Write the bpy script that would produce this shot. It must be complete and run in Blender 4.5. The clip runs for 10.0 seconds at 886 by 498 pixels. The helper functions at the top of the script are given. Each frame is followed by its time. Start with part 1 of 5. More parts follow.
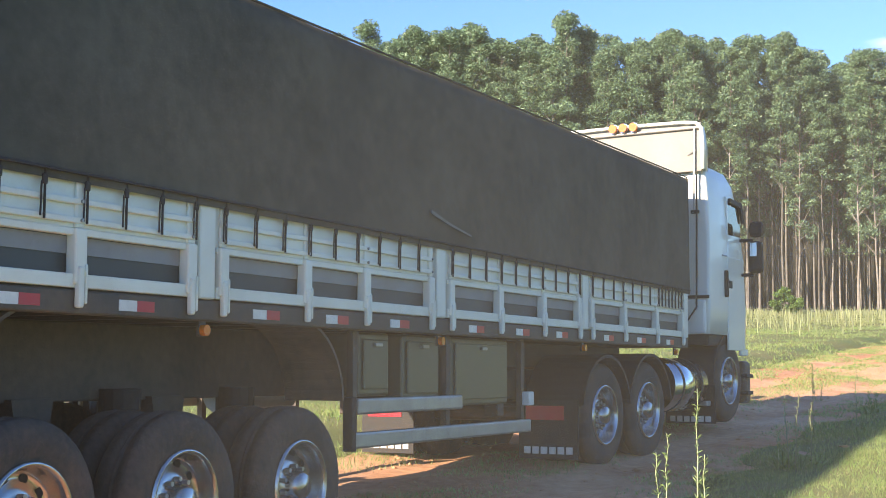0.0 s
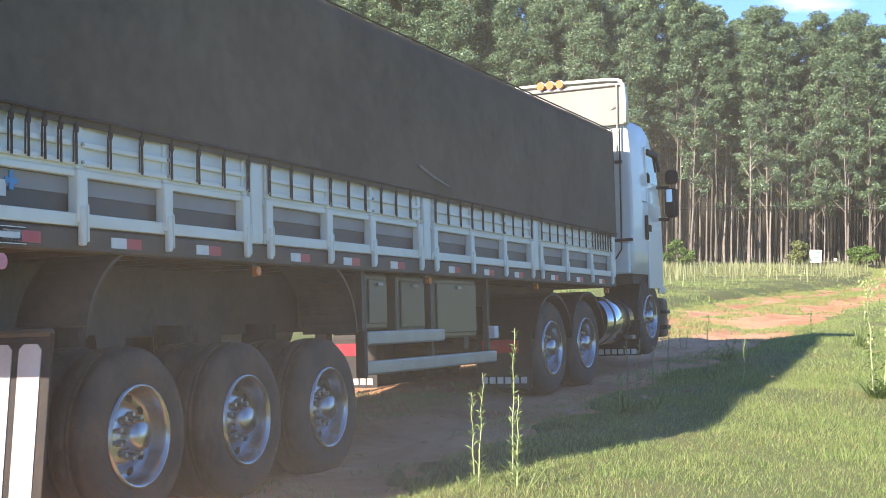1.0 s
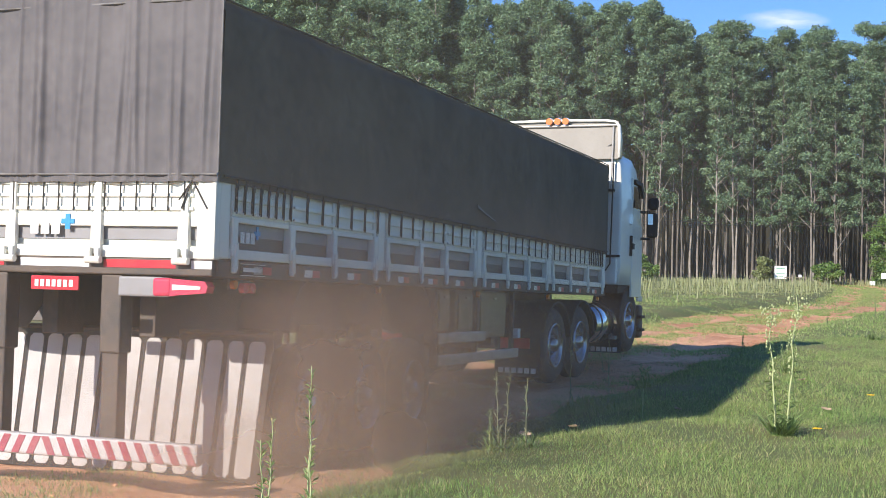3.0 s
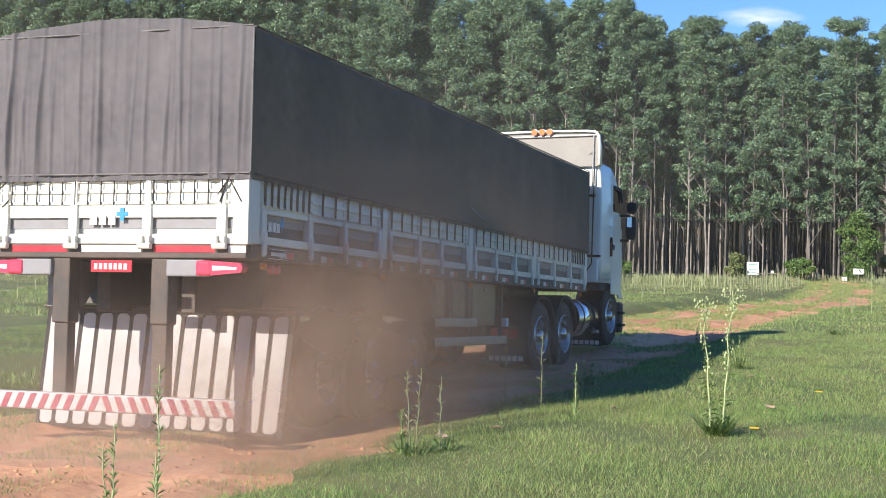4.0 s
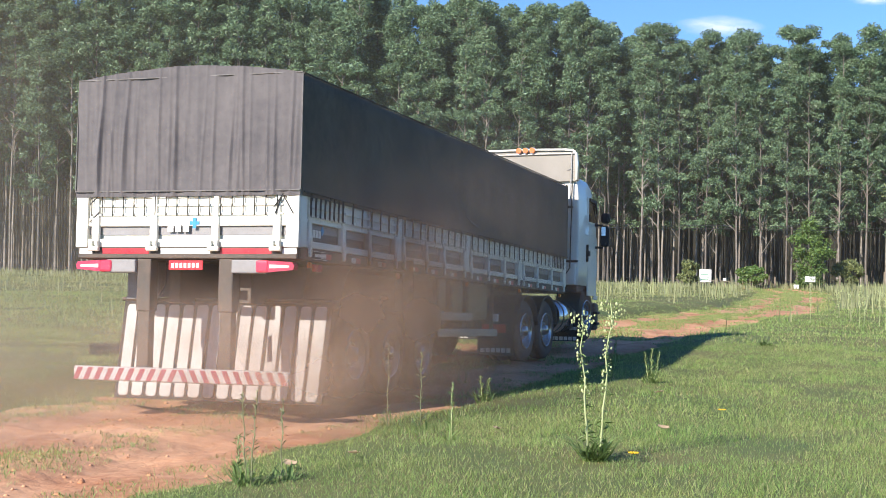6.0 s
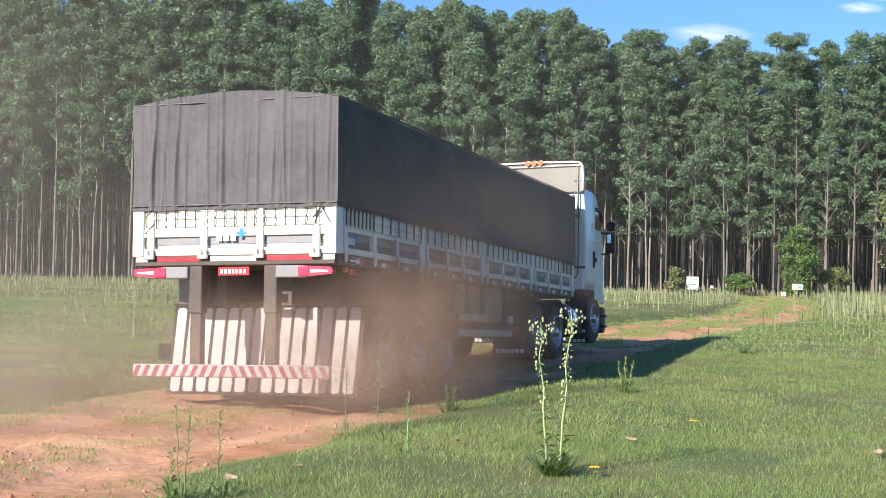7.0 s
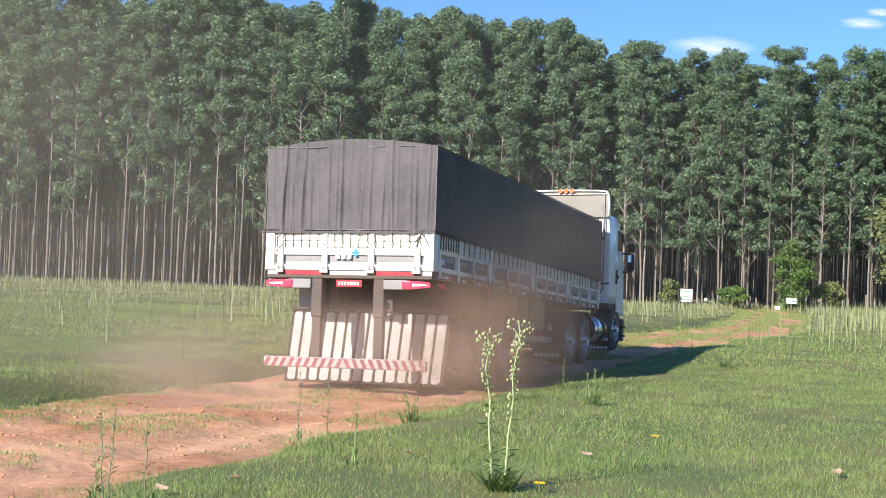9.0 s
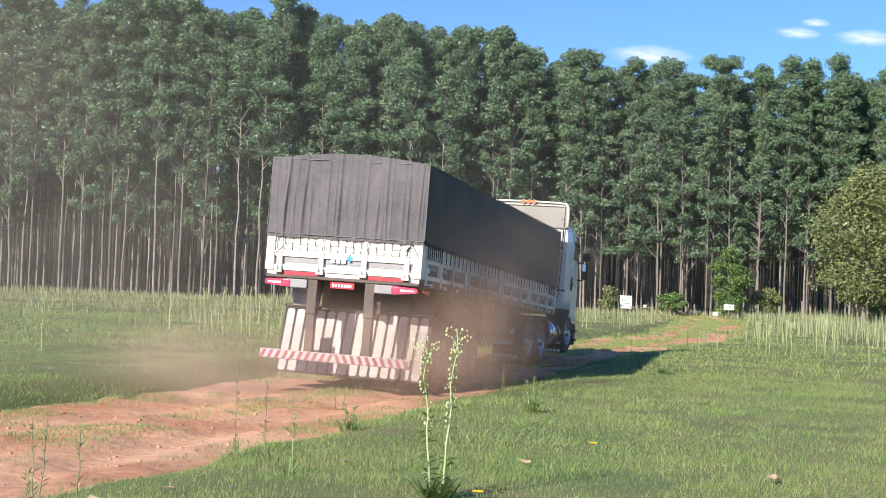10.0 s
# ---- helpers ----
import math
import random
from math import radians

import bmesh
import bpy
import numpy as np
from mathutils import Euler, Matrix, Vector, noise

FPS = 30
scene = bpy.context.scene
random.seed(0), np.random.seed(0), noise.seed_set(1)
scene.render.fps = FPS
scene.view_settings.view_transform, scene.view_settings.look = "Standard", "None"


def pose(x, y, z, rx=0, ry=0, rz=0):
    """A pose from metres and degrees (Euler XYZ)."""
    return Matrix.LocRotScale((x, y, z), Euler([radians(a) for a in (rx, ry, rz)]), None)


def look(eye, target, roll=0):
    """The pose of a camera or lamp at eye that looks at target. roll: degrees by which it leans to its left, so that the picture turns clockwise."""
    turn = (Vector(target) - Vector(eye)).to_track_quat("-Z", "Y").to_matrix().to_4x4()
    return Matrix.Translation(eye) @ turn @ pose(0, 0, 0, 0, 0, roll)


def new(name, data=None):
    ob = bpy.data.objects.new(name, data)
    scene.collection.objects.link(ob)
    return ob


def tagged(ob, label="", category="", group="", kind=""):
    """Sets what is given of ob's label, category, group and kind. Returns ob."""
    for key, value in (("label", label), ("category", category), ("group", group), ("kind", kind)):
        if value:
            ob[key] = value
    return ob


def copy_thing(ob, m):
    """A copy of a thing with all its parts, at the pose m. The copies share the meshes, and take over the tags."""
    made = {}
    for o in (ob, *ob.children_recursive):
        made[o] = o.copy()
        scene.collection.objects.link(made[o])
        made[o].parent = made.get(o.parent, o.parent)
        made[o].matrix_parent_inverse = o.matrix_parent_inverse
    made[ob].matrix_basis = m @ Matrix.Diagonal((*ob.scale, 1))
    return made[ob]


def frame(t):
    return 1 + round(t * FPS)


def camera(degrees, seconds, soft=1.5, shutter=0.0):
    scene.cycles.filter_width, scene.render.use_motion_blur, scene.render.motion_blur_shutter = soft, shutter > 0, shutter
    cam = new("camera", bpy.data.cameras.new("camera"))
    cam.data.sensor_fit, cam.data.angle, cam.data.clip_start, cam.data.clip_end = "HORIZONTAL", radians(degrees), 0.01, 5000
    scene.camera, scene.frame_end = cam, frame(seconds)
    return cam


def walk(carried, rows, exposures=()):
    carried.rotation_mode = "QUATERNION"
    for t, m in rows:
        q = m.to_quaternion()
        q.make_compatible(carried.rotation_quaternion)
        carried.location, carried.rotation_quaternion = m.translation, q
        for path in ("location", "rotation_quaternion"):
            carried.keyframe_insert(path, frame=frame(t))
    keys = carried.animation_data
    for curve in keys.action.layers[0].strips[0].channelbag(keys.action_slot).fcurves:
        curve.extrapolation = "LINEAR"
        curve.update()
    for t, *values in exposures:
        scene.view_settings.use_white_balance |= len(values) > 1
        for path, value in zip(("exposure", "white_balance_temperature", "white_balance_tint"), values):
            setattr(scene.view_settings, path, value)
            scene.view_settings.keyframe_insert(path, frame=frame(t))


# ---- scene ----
FOV = 37.0
cam = camera(FOV, 10.0, soft=0.85)

# seconds, x, y, z, yaw, pitch, roll: the camera is carried by hand, a few steps forwards and to the right
PATH = [
    (0.0, -2.589, -2.835, 1.684, 7.747, 2.063, 0.383),
    (0.5, -2.336, -2.675, 1.638, 4.449, 1.254, -0.018),
    (1.0, -2.076, -2.556, 1.605, 3.550, -0.158, -0.543),
    (1.5, -1.794, -2.422, 1.681, 4.042, -0.186, -0.620),
    (2.0, -1.601, -2.216, 1.697, 4.593, -0.192, -0.505),
    (2.5, -1.409, -1.837, 1.709, 3.059, 0.349, -1.107),
    (4.0, -0.632, -0.636, 1.639, 1.497, 0.285, -0.927),
    (4.5, -0.489, -0.470, 1.660, -1.036, -0.620, -1.214),
    (5.0, -0.315, -0.248, 1.648, -1.013, -0.889, -1.351),
    (5.5, 0.000, 0.000, 1.689, 0.000, -0.117, -1.037),
    (7.0, 0.481, 0.769, 1.672, -0.602, 0.887, -1.243),
    (7.5, 0.761, 0.924, 1.694, 0.028, 0.724, -1.200),
    (8.0, 0.855, 0.980, 1.690, -0.369, 1.097, -1.693),
    (8.5, 0.878, 1.014, 1.685, -0.386, 1.260, -2.014),
    (9.0, 0.877, 1.035, 1.683, -0.682, 1.241, -2.189),
    (9.5, 0.885, 1.049, 1.689, -1.762, 1.394, -2.179),
    (10.0, 0.901, 1.063, 1.692, -3.231, 1.640, -2.097),
]
walk(cam, [(t, pose(x, y, z, 90 + pitch, roll, yaw)) for t, x, y, z, yaw, pitch, roll in PATH],
     exposures=[(0.0, 1.32, 7350, 14.0), (0.5, 1.30, 7050, 15.0), (1.0, 1.28, 6900, 16.0), (2.0, 0.74, 6600, 15.0), (2.5, 0.60, 6350, 14), (4.0, 0.70, 6400, 13), (5.5, 0.76, 6450, 12.5), (10.0, 0.75, 6500, 13)])

# ---- light ----
SUN_AZ, SUN_EL = 219.8, 27.0          # degrees clockwise from +y to the sun, and its height
world = bpy.data.worlds.new("sky")
scene.world = world
world.use_nodes = True
wn = world.node_tree
sky = wn.nodes.new("ShaderNodeTexSky")
sky.sky_type, sky.sun_disc = "NISHITA", False
sky.sun_elevation, sky.sun_rotation = radians(SUN_EL), radians(SUN_AZ)
sky.air_density, sky.dust_density, sky.ozone_density = 1.0, 0.1, 3.0
tint = wn.nodes.new("ShaderNodeMix")
tint.data_type, tint.blend_type = "RGBA", "MULTIPLY"
tint.inputs["Factor"].default_value, tint.inputs["B"].default_value = 1.0, (0.47, 0.70, 1.0, 1)
wn.links.new(sky.outputs[0], tint.inputs["A"])
wn.links.new(tint.outputs["Result"], wn.nodes["Background"].inputs[0])
wn.nodes["Background"].inputs[1].default_value = 0.105
sun = new("sun", bpy.data.lights.new("sun", "SUN"))
sun.data.energy, sun.data.angle, sun.data.color = 4.8, radians(0.53), (1.0, 0.91, 0.78)
_a, _e = radians(SUN_AZ), radians(SUN_EL)
to_sun = Vector((math.sin(_a) * math.cos(_e), math.cos(_a) * math.cos(_e), math.sin(_e)))
sun.matrix_world = look(to_sun * 50, (0, 0, 0))

# ---- materials ----
def mat(name, color, rough=0.6, metal=0.0, second=None, scale=6.0, amount=0.5, bump=0.0, bump_scale=60.0, fine=40.0,
        transl=0.0, vary=0.0, island=False, coat=0.0, straw=None, gloss=0.5):
    """A surface with variation at two scales, relief, and small differences from piece to piece."""
    m = bpy.data.materials.new(name)
    m.use_nodes = True
    n, l = m.node_tree.nodes, m.node_tree.links
    b = n["Principled BSDF"]
    tc = n.new("ShaderNodeTexCoord")
    second = second or tuple(c * 0.72 for c in color)
    big, small = n.new("ShaderNodeTexNoise"), n.new("ShaderNodeTexNoise")
    big.inputs["Scale"].default_value, small.inputs["Scale"].default_value = scale, fine
    big.inputs["Detail"].default_value, small.inputs["Detail"].default_value = 4, 3
    for t in (big, small):
        l.new(tc.outputs["Object"], t.inputs["Vector"])
    add = n.new("ShaderNodeMath")
    add.operation = "MULTIPLY_ADD"
    l.new(small.outputs[0], add.inputs[0])
    add.inputs[1].default_value = 0.45
    l.new(big.outputs[0], add.inputs[2])
    ramp = n.new("ShaderNodeMapRange")
    ramp.inputs["From Min"].default_value, ramp.inputs["From Max"].default_value = 0.52, 0.95
    ramp.inputs["To Max"].default_value = amount
    l.new(add.outputs[0], ramp.inputs["Value"])
    mix = n.new("ShaderNodeMix")
    mix.data_type = "RGBA"
    mix.inputs["A"].default_value, mix.inputs["B"].default_value = (*color, 1), (*second, 1)
    l.new(ramp.outputs[0], mix.inputs["Factor"])
    out = mix.outputs["Result"]
    if vary:
        src = n.new("ShaderNodeNewGeometry").outputs["Random Per Island"] if island else n.new("ShaderNodeObjectInfo").outputs["Random"]
        vr = n.new("ShaderNodeMapRange")
        vr.inputs["To Min"].default_value, vr.inputs["To Max"].default_value = 1 - vary, 1 + vary
        l.new(src, vr.inputs["Value"])
        hs = n.new("ShaderNodeHueSaturation")
        l.new(vr.outputs[0], hs.inputs["Value"])
        l.new(out, hs.inputs["Color"])
        out = hs.outputs[0]
    if straw:           # some blades are dry
        ri = n.new("ShaderNodeNewGeometry").outputs["Random Per Island"]
        wr, fr, sr, sm = n.new("ShaderNodeMath"), n.new("ShaderNodeMath"), n.new("ShaderNodeMapRange"), n.new("ShaderNodeMix")
        wr.operation, fr.operation, sm.data_type = "MULTIPLY", "FRACT", "RGBA"
        l.new(ri, wr.inputs[0])
        wr.inputs[1].default_value = 37.7
        l.new(wr.outputs[0], fr.inputs[0])
        l.new(fr.outputs[0], sr.inputs["Value"])
        sr.inputs["From Min"].default_value, sr.inputs["From Max"].default_value = 0.74, 1.0
        sm.inputs["B"].default_value = (*straw, 1)
        l.new(out, sm.inputs["A"])
        l.new(sr.outputs[0], sm.inputs["Factor"])
        out = sm.outputs["Result"]
    l.new(out, b.inputs["Base Color"])
    b.inputs["Metallic"].default_value = metal
    rr = n.new("ShaderNodeMapRange")
    rr.inputs["To Min"].default_value, rr.inputs["To Max"].default_value = max(0.02, rough * 0.8), min(1, rough * 1.2)
    l.new(big.outputs[0], rr.inputs["Value"])
    l.new(rr.outputs[0], b.inputs["Roughness"])
    b.inputs["Coat Weight"].default_value, b.inputs["Specular IOR Level"].default_value = coat, gloss
    if bump:
        bn, bt = n.new("ShaderNodeBump"), n.new("ShaderNodeTexNoise")
        bt.inputs["Scale"].default_value, bt.inputs["Detail"].default_value = bump_scale, 5
        l.new(tc.outputs["Object"], bt.inputs["Vector"])
        l.new(bt.outputs[0], bn.inputs["Height"])
        bn.inputs["Strength"].default_value, bn.inputs["Distance"].default_value = min(1.0, bump), 0.02
        l.new(bn.outputs[0], b.inputs["Normal"])
    if transl:
        tr, ms = n.new("ShaderNodeBsdfTranslucent"), n.new("ShaderNodeMixShader")
        l.new(out, tr.inputs["Color"])
        ms.inputs[0].default_value = transl
        l.new(b.outputs[0], ms.inputs[1])
        l.new(tr.outputs[0], ms.inputs[2])
        l.new(ms.outputs[0], n["Material Output"].inputs[0])
    return m


M_GROUND = mat("meadow_soil", (0.10, 0.145, 0.038), 0.95, second=(0.22, 0.19, 0.075), scale=0.5, fine=9, amount=0.75, bump=1.0, bump_scale=14)
M_ROAD = mat("red_earth", (0.70, 0.41, 0.24), 0.95, second=(0.42, 0.175, 0.08), scale=0.55, fine=9, amount=1.0, bump=1.0, bump_scale=11)
M_BLADE = mat("grass_blade", (0.205, 0.335, 0.090), 0.55, second=(0.30, 0.36, 0.125), scale=0.6, fine=7, amount=0.9, transl=0.35, vary=0.5, island=True, straw=(0.52, 0.46, 0.24))
M_BLADE_FAR = mat("meadow_grass", (0.235, 0.30, 0.10), 0.6, second=(0.37, 0.36, 0.18), scale=0.25, fine=3, amount=1.0, transl=0.35, vary=0.35, island=True)
M_STALK = mat("dry_stalk", (0.345, 0.355, 0.20), 0.7, second=(0.24, 0.29, 0.125), scale=1.2, fine=8, amount=0.9, transl=0.25, vary=0.35, island=True)
M_DRY = mat("dry_leaf", (0.46, 0.35, 0.23), 0.75, second=(0.30, 0.20, 0.12), scale=20, fine=60)
M_WEED = mat("weed_green", (0.23, 0.33, 0.11), 0.55, second=(0.15, 0.23, 0.07), scale=5, transl=0.3, vary=0.3, island=True)
M_WEED_STEM = mat("weed_stem", (0.44, 0.49, 0.25), 0.6, second=(0.30, 0.36, 0.15), scale=9)
M_FLOWER = mat("flower_head", (0.46, 0.50, 0.26), 0.7, second=(0.30, 0.38, 0.14), scale=30, vary=0.25, island=True)
M_YELLOW = mat("yellow_petal", (0.85, 0.55, 0.02), 0.5, second=(0.7, 0.42, 0.01), scale=30)
M_LEAF = mat("eucalyptus_leaf", (0.125, 0.214, 0.122), 0.45, second=(0.205, 0.30, 0.162), scale=0.5, fine=3, amount=0.9, transl=0.28, vary=0.6, island=True)
M_LEAF2 = mat("olive_leaf", (0.23, 0.27, 0.11), 0.45, second=(0.12, 0.15, 0.05), scale=0.6, fine=4, transl=0.25, vary=0.35, island=True)
M_LEAF3 = mat("shrub_leaf", (0.125, 0.22, 0.06), 0.45, second=(0.16, 0.25, 0.06), scale=0.8, fine=4, transl=0.25, vary=0.35, island=True)
M_BARK = mat("eucalyptus_bark", (0.25, 0.228, 0.20), 0.85, second=(0.10, 0.084, 0.07), scale=1.5, fine=10, amount=0.9, bump=0.6, bump_scale=8, vary=0.45)
M_WOOD = mat("weathered_wood", (0.26, 0.22, 0.17), 0.85, second=(0.15, 0.12, 0.09), scale=5)
# near-black: the wood's inner shade is put into this litter colour
M_LITTER_SHADE = mat("litter_and_wood_shade", (0.030, 0.028, 0.018), 0.95, second=(0.018, 0.020, 0.012), scale=0.7, bump=1, bump_scale=5)
# end sheet paler than the sides: dust and fading, plus sunlight in the colour
M_TARP_END = mat("sunlit_faded_dusty_tarpaulin", (0.100, 0.096, 0.103), 0.8, second=(0.165, 0.155, 0.158), scale=1.6, fine=13, amount=0.8, bump=0.45, bump_scale=5, gloss=0.15)
M_TARP = mat("black_tarpaulin", (0.074, 0.068, 0.055), 0.8, second=(0.138, 0.124, 0.098), scale=1.3, fine=11, amount=0.8, bump=0.45, bump_scale=4, gloss=0.15)
M_CREASE = mat("worn_tarpaulin", (0.22, 0.215, 0.21), 0.8, second=(0.13, 0.125, 0.12), scale=7, fine=40, amount=1.0, gloss=0.15)
M_WHITE = mat("white_paint", (0.78, 0.79, 0.71), 0.38, second=(0.62, 0.60, 0.51), scale=2.2, fine=18, amount=0.6)
M_CAB = mat("white_cab_paint", (0.80, 0.80, 0.74), 0.3, second=(0.68, 0.66, 0.58), scale=1.2, fine=9, amount=0.5, coat=0.4)
M_FAIR = mat("beige_plastic", (0.30, 0.28, 0.245), 0.6, second=(0.23, 0.21, 0.18), scale=2, fine=12)
M_CHASSIS = mat("dark_chassis_paint", (0.048, 0.040, 0.034), 0.6, second=(0.14, 0.098, 0.072), scale=2.5, fine=18, amount=0.7, bump=0.15)
M_PANEL = mat("grey_infill_panel", (0.055, 0.056, 0.052), 0.5, second=(0.035, 0.034, 0.032), scale=2, fine=15)
M_BLACK = mat("black_rubber", (0.016, 0.016, 0.017), 0.7, second=(0.05, 0.036, 0.028), scale=6, fine=30, amount=0.7, bump=0.2)
M_TYRE = mat("dusty_tyre_rubber", (0.045, 0.040, 0.036), 0.85, second=(0.15, 0.105, 0.078), scale=4, fine=25, amount=0.65, bump=0.4, bump_scale=40)
M_ALU = mat("polished_aluminium", (0.78, 0.78, 0.80), 0.16, 1.0, second=(0.58, 0.54, 0.50), scale=6, fine=30)
M_RIM = mat("dusty_aluminium", (0.56, 0.555, 0.55), 0.24, 0.9, second=(0.36, 0.30, 0.25), scale=5, fine=22, amount=0.8)
M_STEEL = mat("galvanised_steel", (0.42, 0.41, 0.39), 0.45, 0.7, second=(0.30, 0.26, 0.22), scale=5, fine=30)
M_BOX = mat("olive_grey_box_paint", (0.105, 0.100, 0.058), 0.35, second=(0.13, 0.105, 0.07), scale=2.5, fine=18, amount=0.7)
M_RED = mat("red_reflector", (0.52, 0.020, 0.035), 0.3, second=(0.40, 0.04, 0.045), scale=10)
M_LENS = mat("red_lamp_lens", (0.62, 0.045, 0.095), 0.15, second=(0.5, 0.04, 0.08), scale=12, coat=0.5)
M_GREY = mat("grey_plastic", (0.26, 0.26, 0.27), 0.5, second=(0.19, 0.18, 0.17), scale=6)
M_ORANGE = mat("orange_lamp_lens", (0.66, 0.17, 0.02), 0.25, second=(0.7, 0.2, 0.02), scale=20, coat=0.5)
M_STRIPE = mat("faded_red_stripe", (0.30, 0.040, 0.070), 0.45, second=(0.37, 0.14, 0.15), scale=5, fine=25, amount=0.8)
M_BUMPER = mat("dusty_white_beam", (0.53, 0.52, 0.52), 0.5, second=(0.44, 0.41, 0.39), scale=4, fine=25, amount=0.9)
M_STICKER = mat("white_reflector", (0.72, 0.72, 0.70), 0.4, second=(0.55, 0.52, 0.48), scale=10)
M_BLUE = mat("blue_paint", (0.02, 0.28, 0.62), 0.4, second=(0.02, 0.22, 0.5), scale=10)
M_GLASS = mat("dark_cab_glass", (0.012, 0.016, 0.016), 0.05, second=(0.02, 0.02, 0.02), scale=4, coat=0.6)
M_MIRROR = mat("mirror_glass", (0.85, 0.87, 0.9), 0.03, 1.0, second=(0.8, 0.82, 0.85), scale=4)
M_SIGN = mat("white_sign_board", (0.78, 0.80, 0.80), 0.5, second=(0.66, 0.68, 0.68), scale=3)
M_GREEN = mat("green_print", (0.05, 0.30, 0.16), 0.5, second=(0.04, 0.24, 0.12), scale=5)
def dust_puff(most, color):
    """Earth-coloured hanging dust, and pale veils added for haze: soft to the edge, uneven inside."""
    m = bpy.data.materials.new("dust_and_veil")
    m.use_nodes = True
    n, l = m.node_tree.nodes, m.node_tree.links
    n.remove(n["Principled BSDF"])
    tc, gr, no = n.new("ShaderNodeTexCoord"), n.new("ShaderNodeTexGradient"), n.new("ShaderNodeTexNoise")
    gr.gradient_type = "SPHERICAL"
    l.new(tc.outputs["Object"], gr.inputs[0])
    oi = n.new("ShaderNodeObjectInfo")
    no.noise_dimensions = "4D"
    no.inputs["Scale"].default_value, no.inputs["Detail"].default_value = 1.6, 4
    sw = n.new("ShaderNodeMath")
    sw.operation = "MULTIPLY"
    sw.inputs[1].default_value = 50
    l.new(oi.outputs["Random"], sw.inputs[0])
    l.new(sw.outputs[0], no.inputs["W"])
    l.new(tc.outputs["Object"], no.inputs["Vector"])
    nr, mul, mr = n.new("ShaderNodeMapRange"), n.new("ShaderNodeMath"), n.new("ShaderNodeMapRange")
    nr.inputs["From Min"].default_value, nr.inputs["From Max"].default_value = 0.3, 0.7
    nr.inputs["To Min"].default_value, nr.inputs["To Max"].default_value = 0.35, 1.0
    l.new(no.outputs[0], nr.inputs["Value"])
    mul.operation, mr.interpolation_type = "MULTIPLY", "SMOOTHSTEP"
    l.new(gr.outputs[1], mul.inputs[0])
    l.new(nr.outputs[0], mul.inputs[1])
    l.new(mul.outputs[0], mr.inputs["Value"])
    mr.inputs["From Max"].default_value, mr.inputs["To Max"].default_value = 0.7, most
    di, tl, tp, m1, m2 = (n.new("ShaderNode" + k) for k in ("BsdfDiffuse", "BsdfTranslucent", "BsdfTransparent", "MixShader", "MixShader"))
    for s in (di, tl):
        s.inputs[0].default_value = (*color, 1)
    l.new(di.outputs[0], m1.inputs[1])
    l.new(tl.outputs[0], m1.inputs[2])
    l.new(mr.outputs[0], m2.inputs[0])
    l.new(tp.outputs[0], m2.inputs[1])
    l.new(m1.outputs[0], m2.inputs[2])
    l.new(m2.outputs[0], n["Material Output"].inputs[0])
    return m


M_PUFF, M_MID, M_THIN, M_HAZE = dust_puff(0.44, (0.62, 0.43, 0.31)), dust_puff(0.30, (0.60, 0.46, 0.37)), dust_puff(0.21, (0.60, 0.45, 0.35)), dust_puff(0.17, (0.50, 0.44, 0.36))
# pale veils added to lift dark tones, over the wood and before the camera
M_VEIL = dust_puff(0.062, (0.52, 0.51, 0.50))
M_NEAR_VEIL = dust_puff(0.075, (0.52, 0.47, 0.40))
M_CABLE = mat("power_cable", (0.035, 0.035, 0.035), 0.6, scale=1)

# ---- mesh helpers ----
def part(name, bm, material, parent=None, label=""):
    """Links a bmesh as one mesh object, under a thing or a part."""
    me = bpy.data.meshes.new(name)
    bm.to_mesh(me)
    bm.free()
    me.materials.append(material)
    ob = new(name, me)
    ob.parent = parent
    if label:
        tagged(ob, label)
    return ob


def piece(name, me, parent, m=None):
    """Another object on mesh data that is there already."""
    ob = new(name, me)
    ob.parent = parent
    if m is not None:
        ob.matrix_basis = m
    return ob


def thing(name, label, category, group="", at=None):
    e = new(name)
    e.empty_display_size = 0.2
    tagged(e, label, category, group)
    if at is not None:
        e.matrix_basis = at
    return e


def box(x0, x1, y0, y1, z0, z1, r=0.0, bm=None, seg=2):
    """A box with rounded edges, added to bm."""
    own = bmesh.new()
    bmesh.ops.create_cube(own, size=1.0)
    for v in own.verts:
        v.co = ((x0 + x1) / 2 + v.co.x * (x1 - x0), (y0 + y1) / 2 + v.co.y * (y1 - y0), (z0 + z1) / 2 + v.co.z * (z1 - z0))
    if r:
        bmesh.ops.bevel(own, geom=own.edges[:], offset=r, segments=seg, affect="EDGES", profile=0.5)
    return joined(bm, own)


def joined(bm, own):
    if bm is None:
        return own
    me = bpy.data.meshes.new("tmp")
    own.to_mesh(me)
    own.free()
    bm.from_mesh(me)
    bpy.data.meshes.remove(me)
    return bm


def tube(p, q, r, bm=None, seg=8, r2=None):
    """A round bar from p to q."""
    p, q = Vector(p), Vector(q)
    own = bmesh.new()
    bmesh.ops.create_cone(own, segments=seg, radius1=r, radius2=r if r2 is None else r2, depth=(q - p).length, cap_ends=True)
    own.transform(Matrix.Translation((p + q) / 2) @ (q - p).to_track_quat("Z", "Y").to_matrix().to_4x4())
    return joined(bm, own)


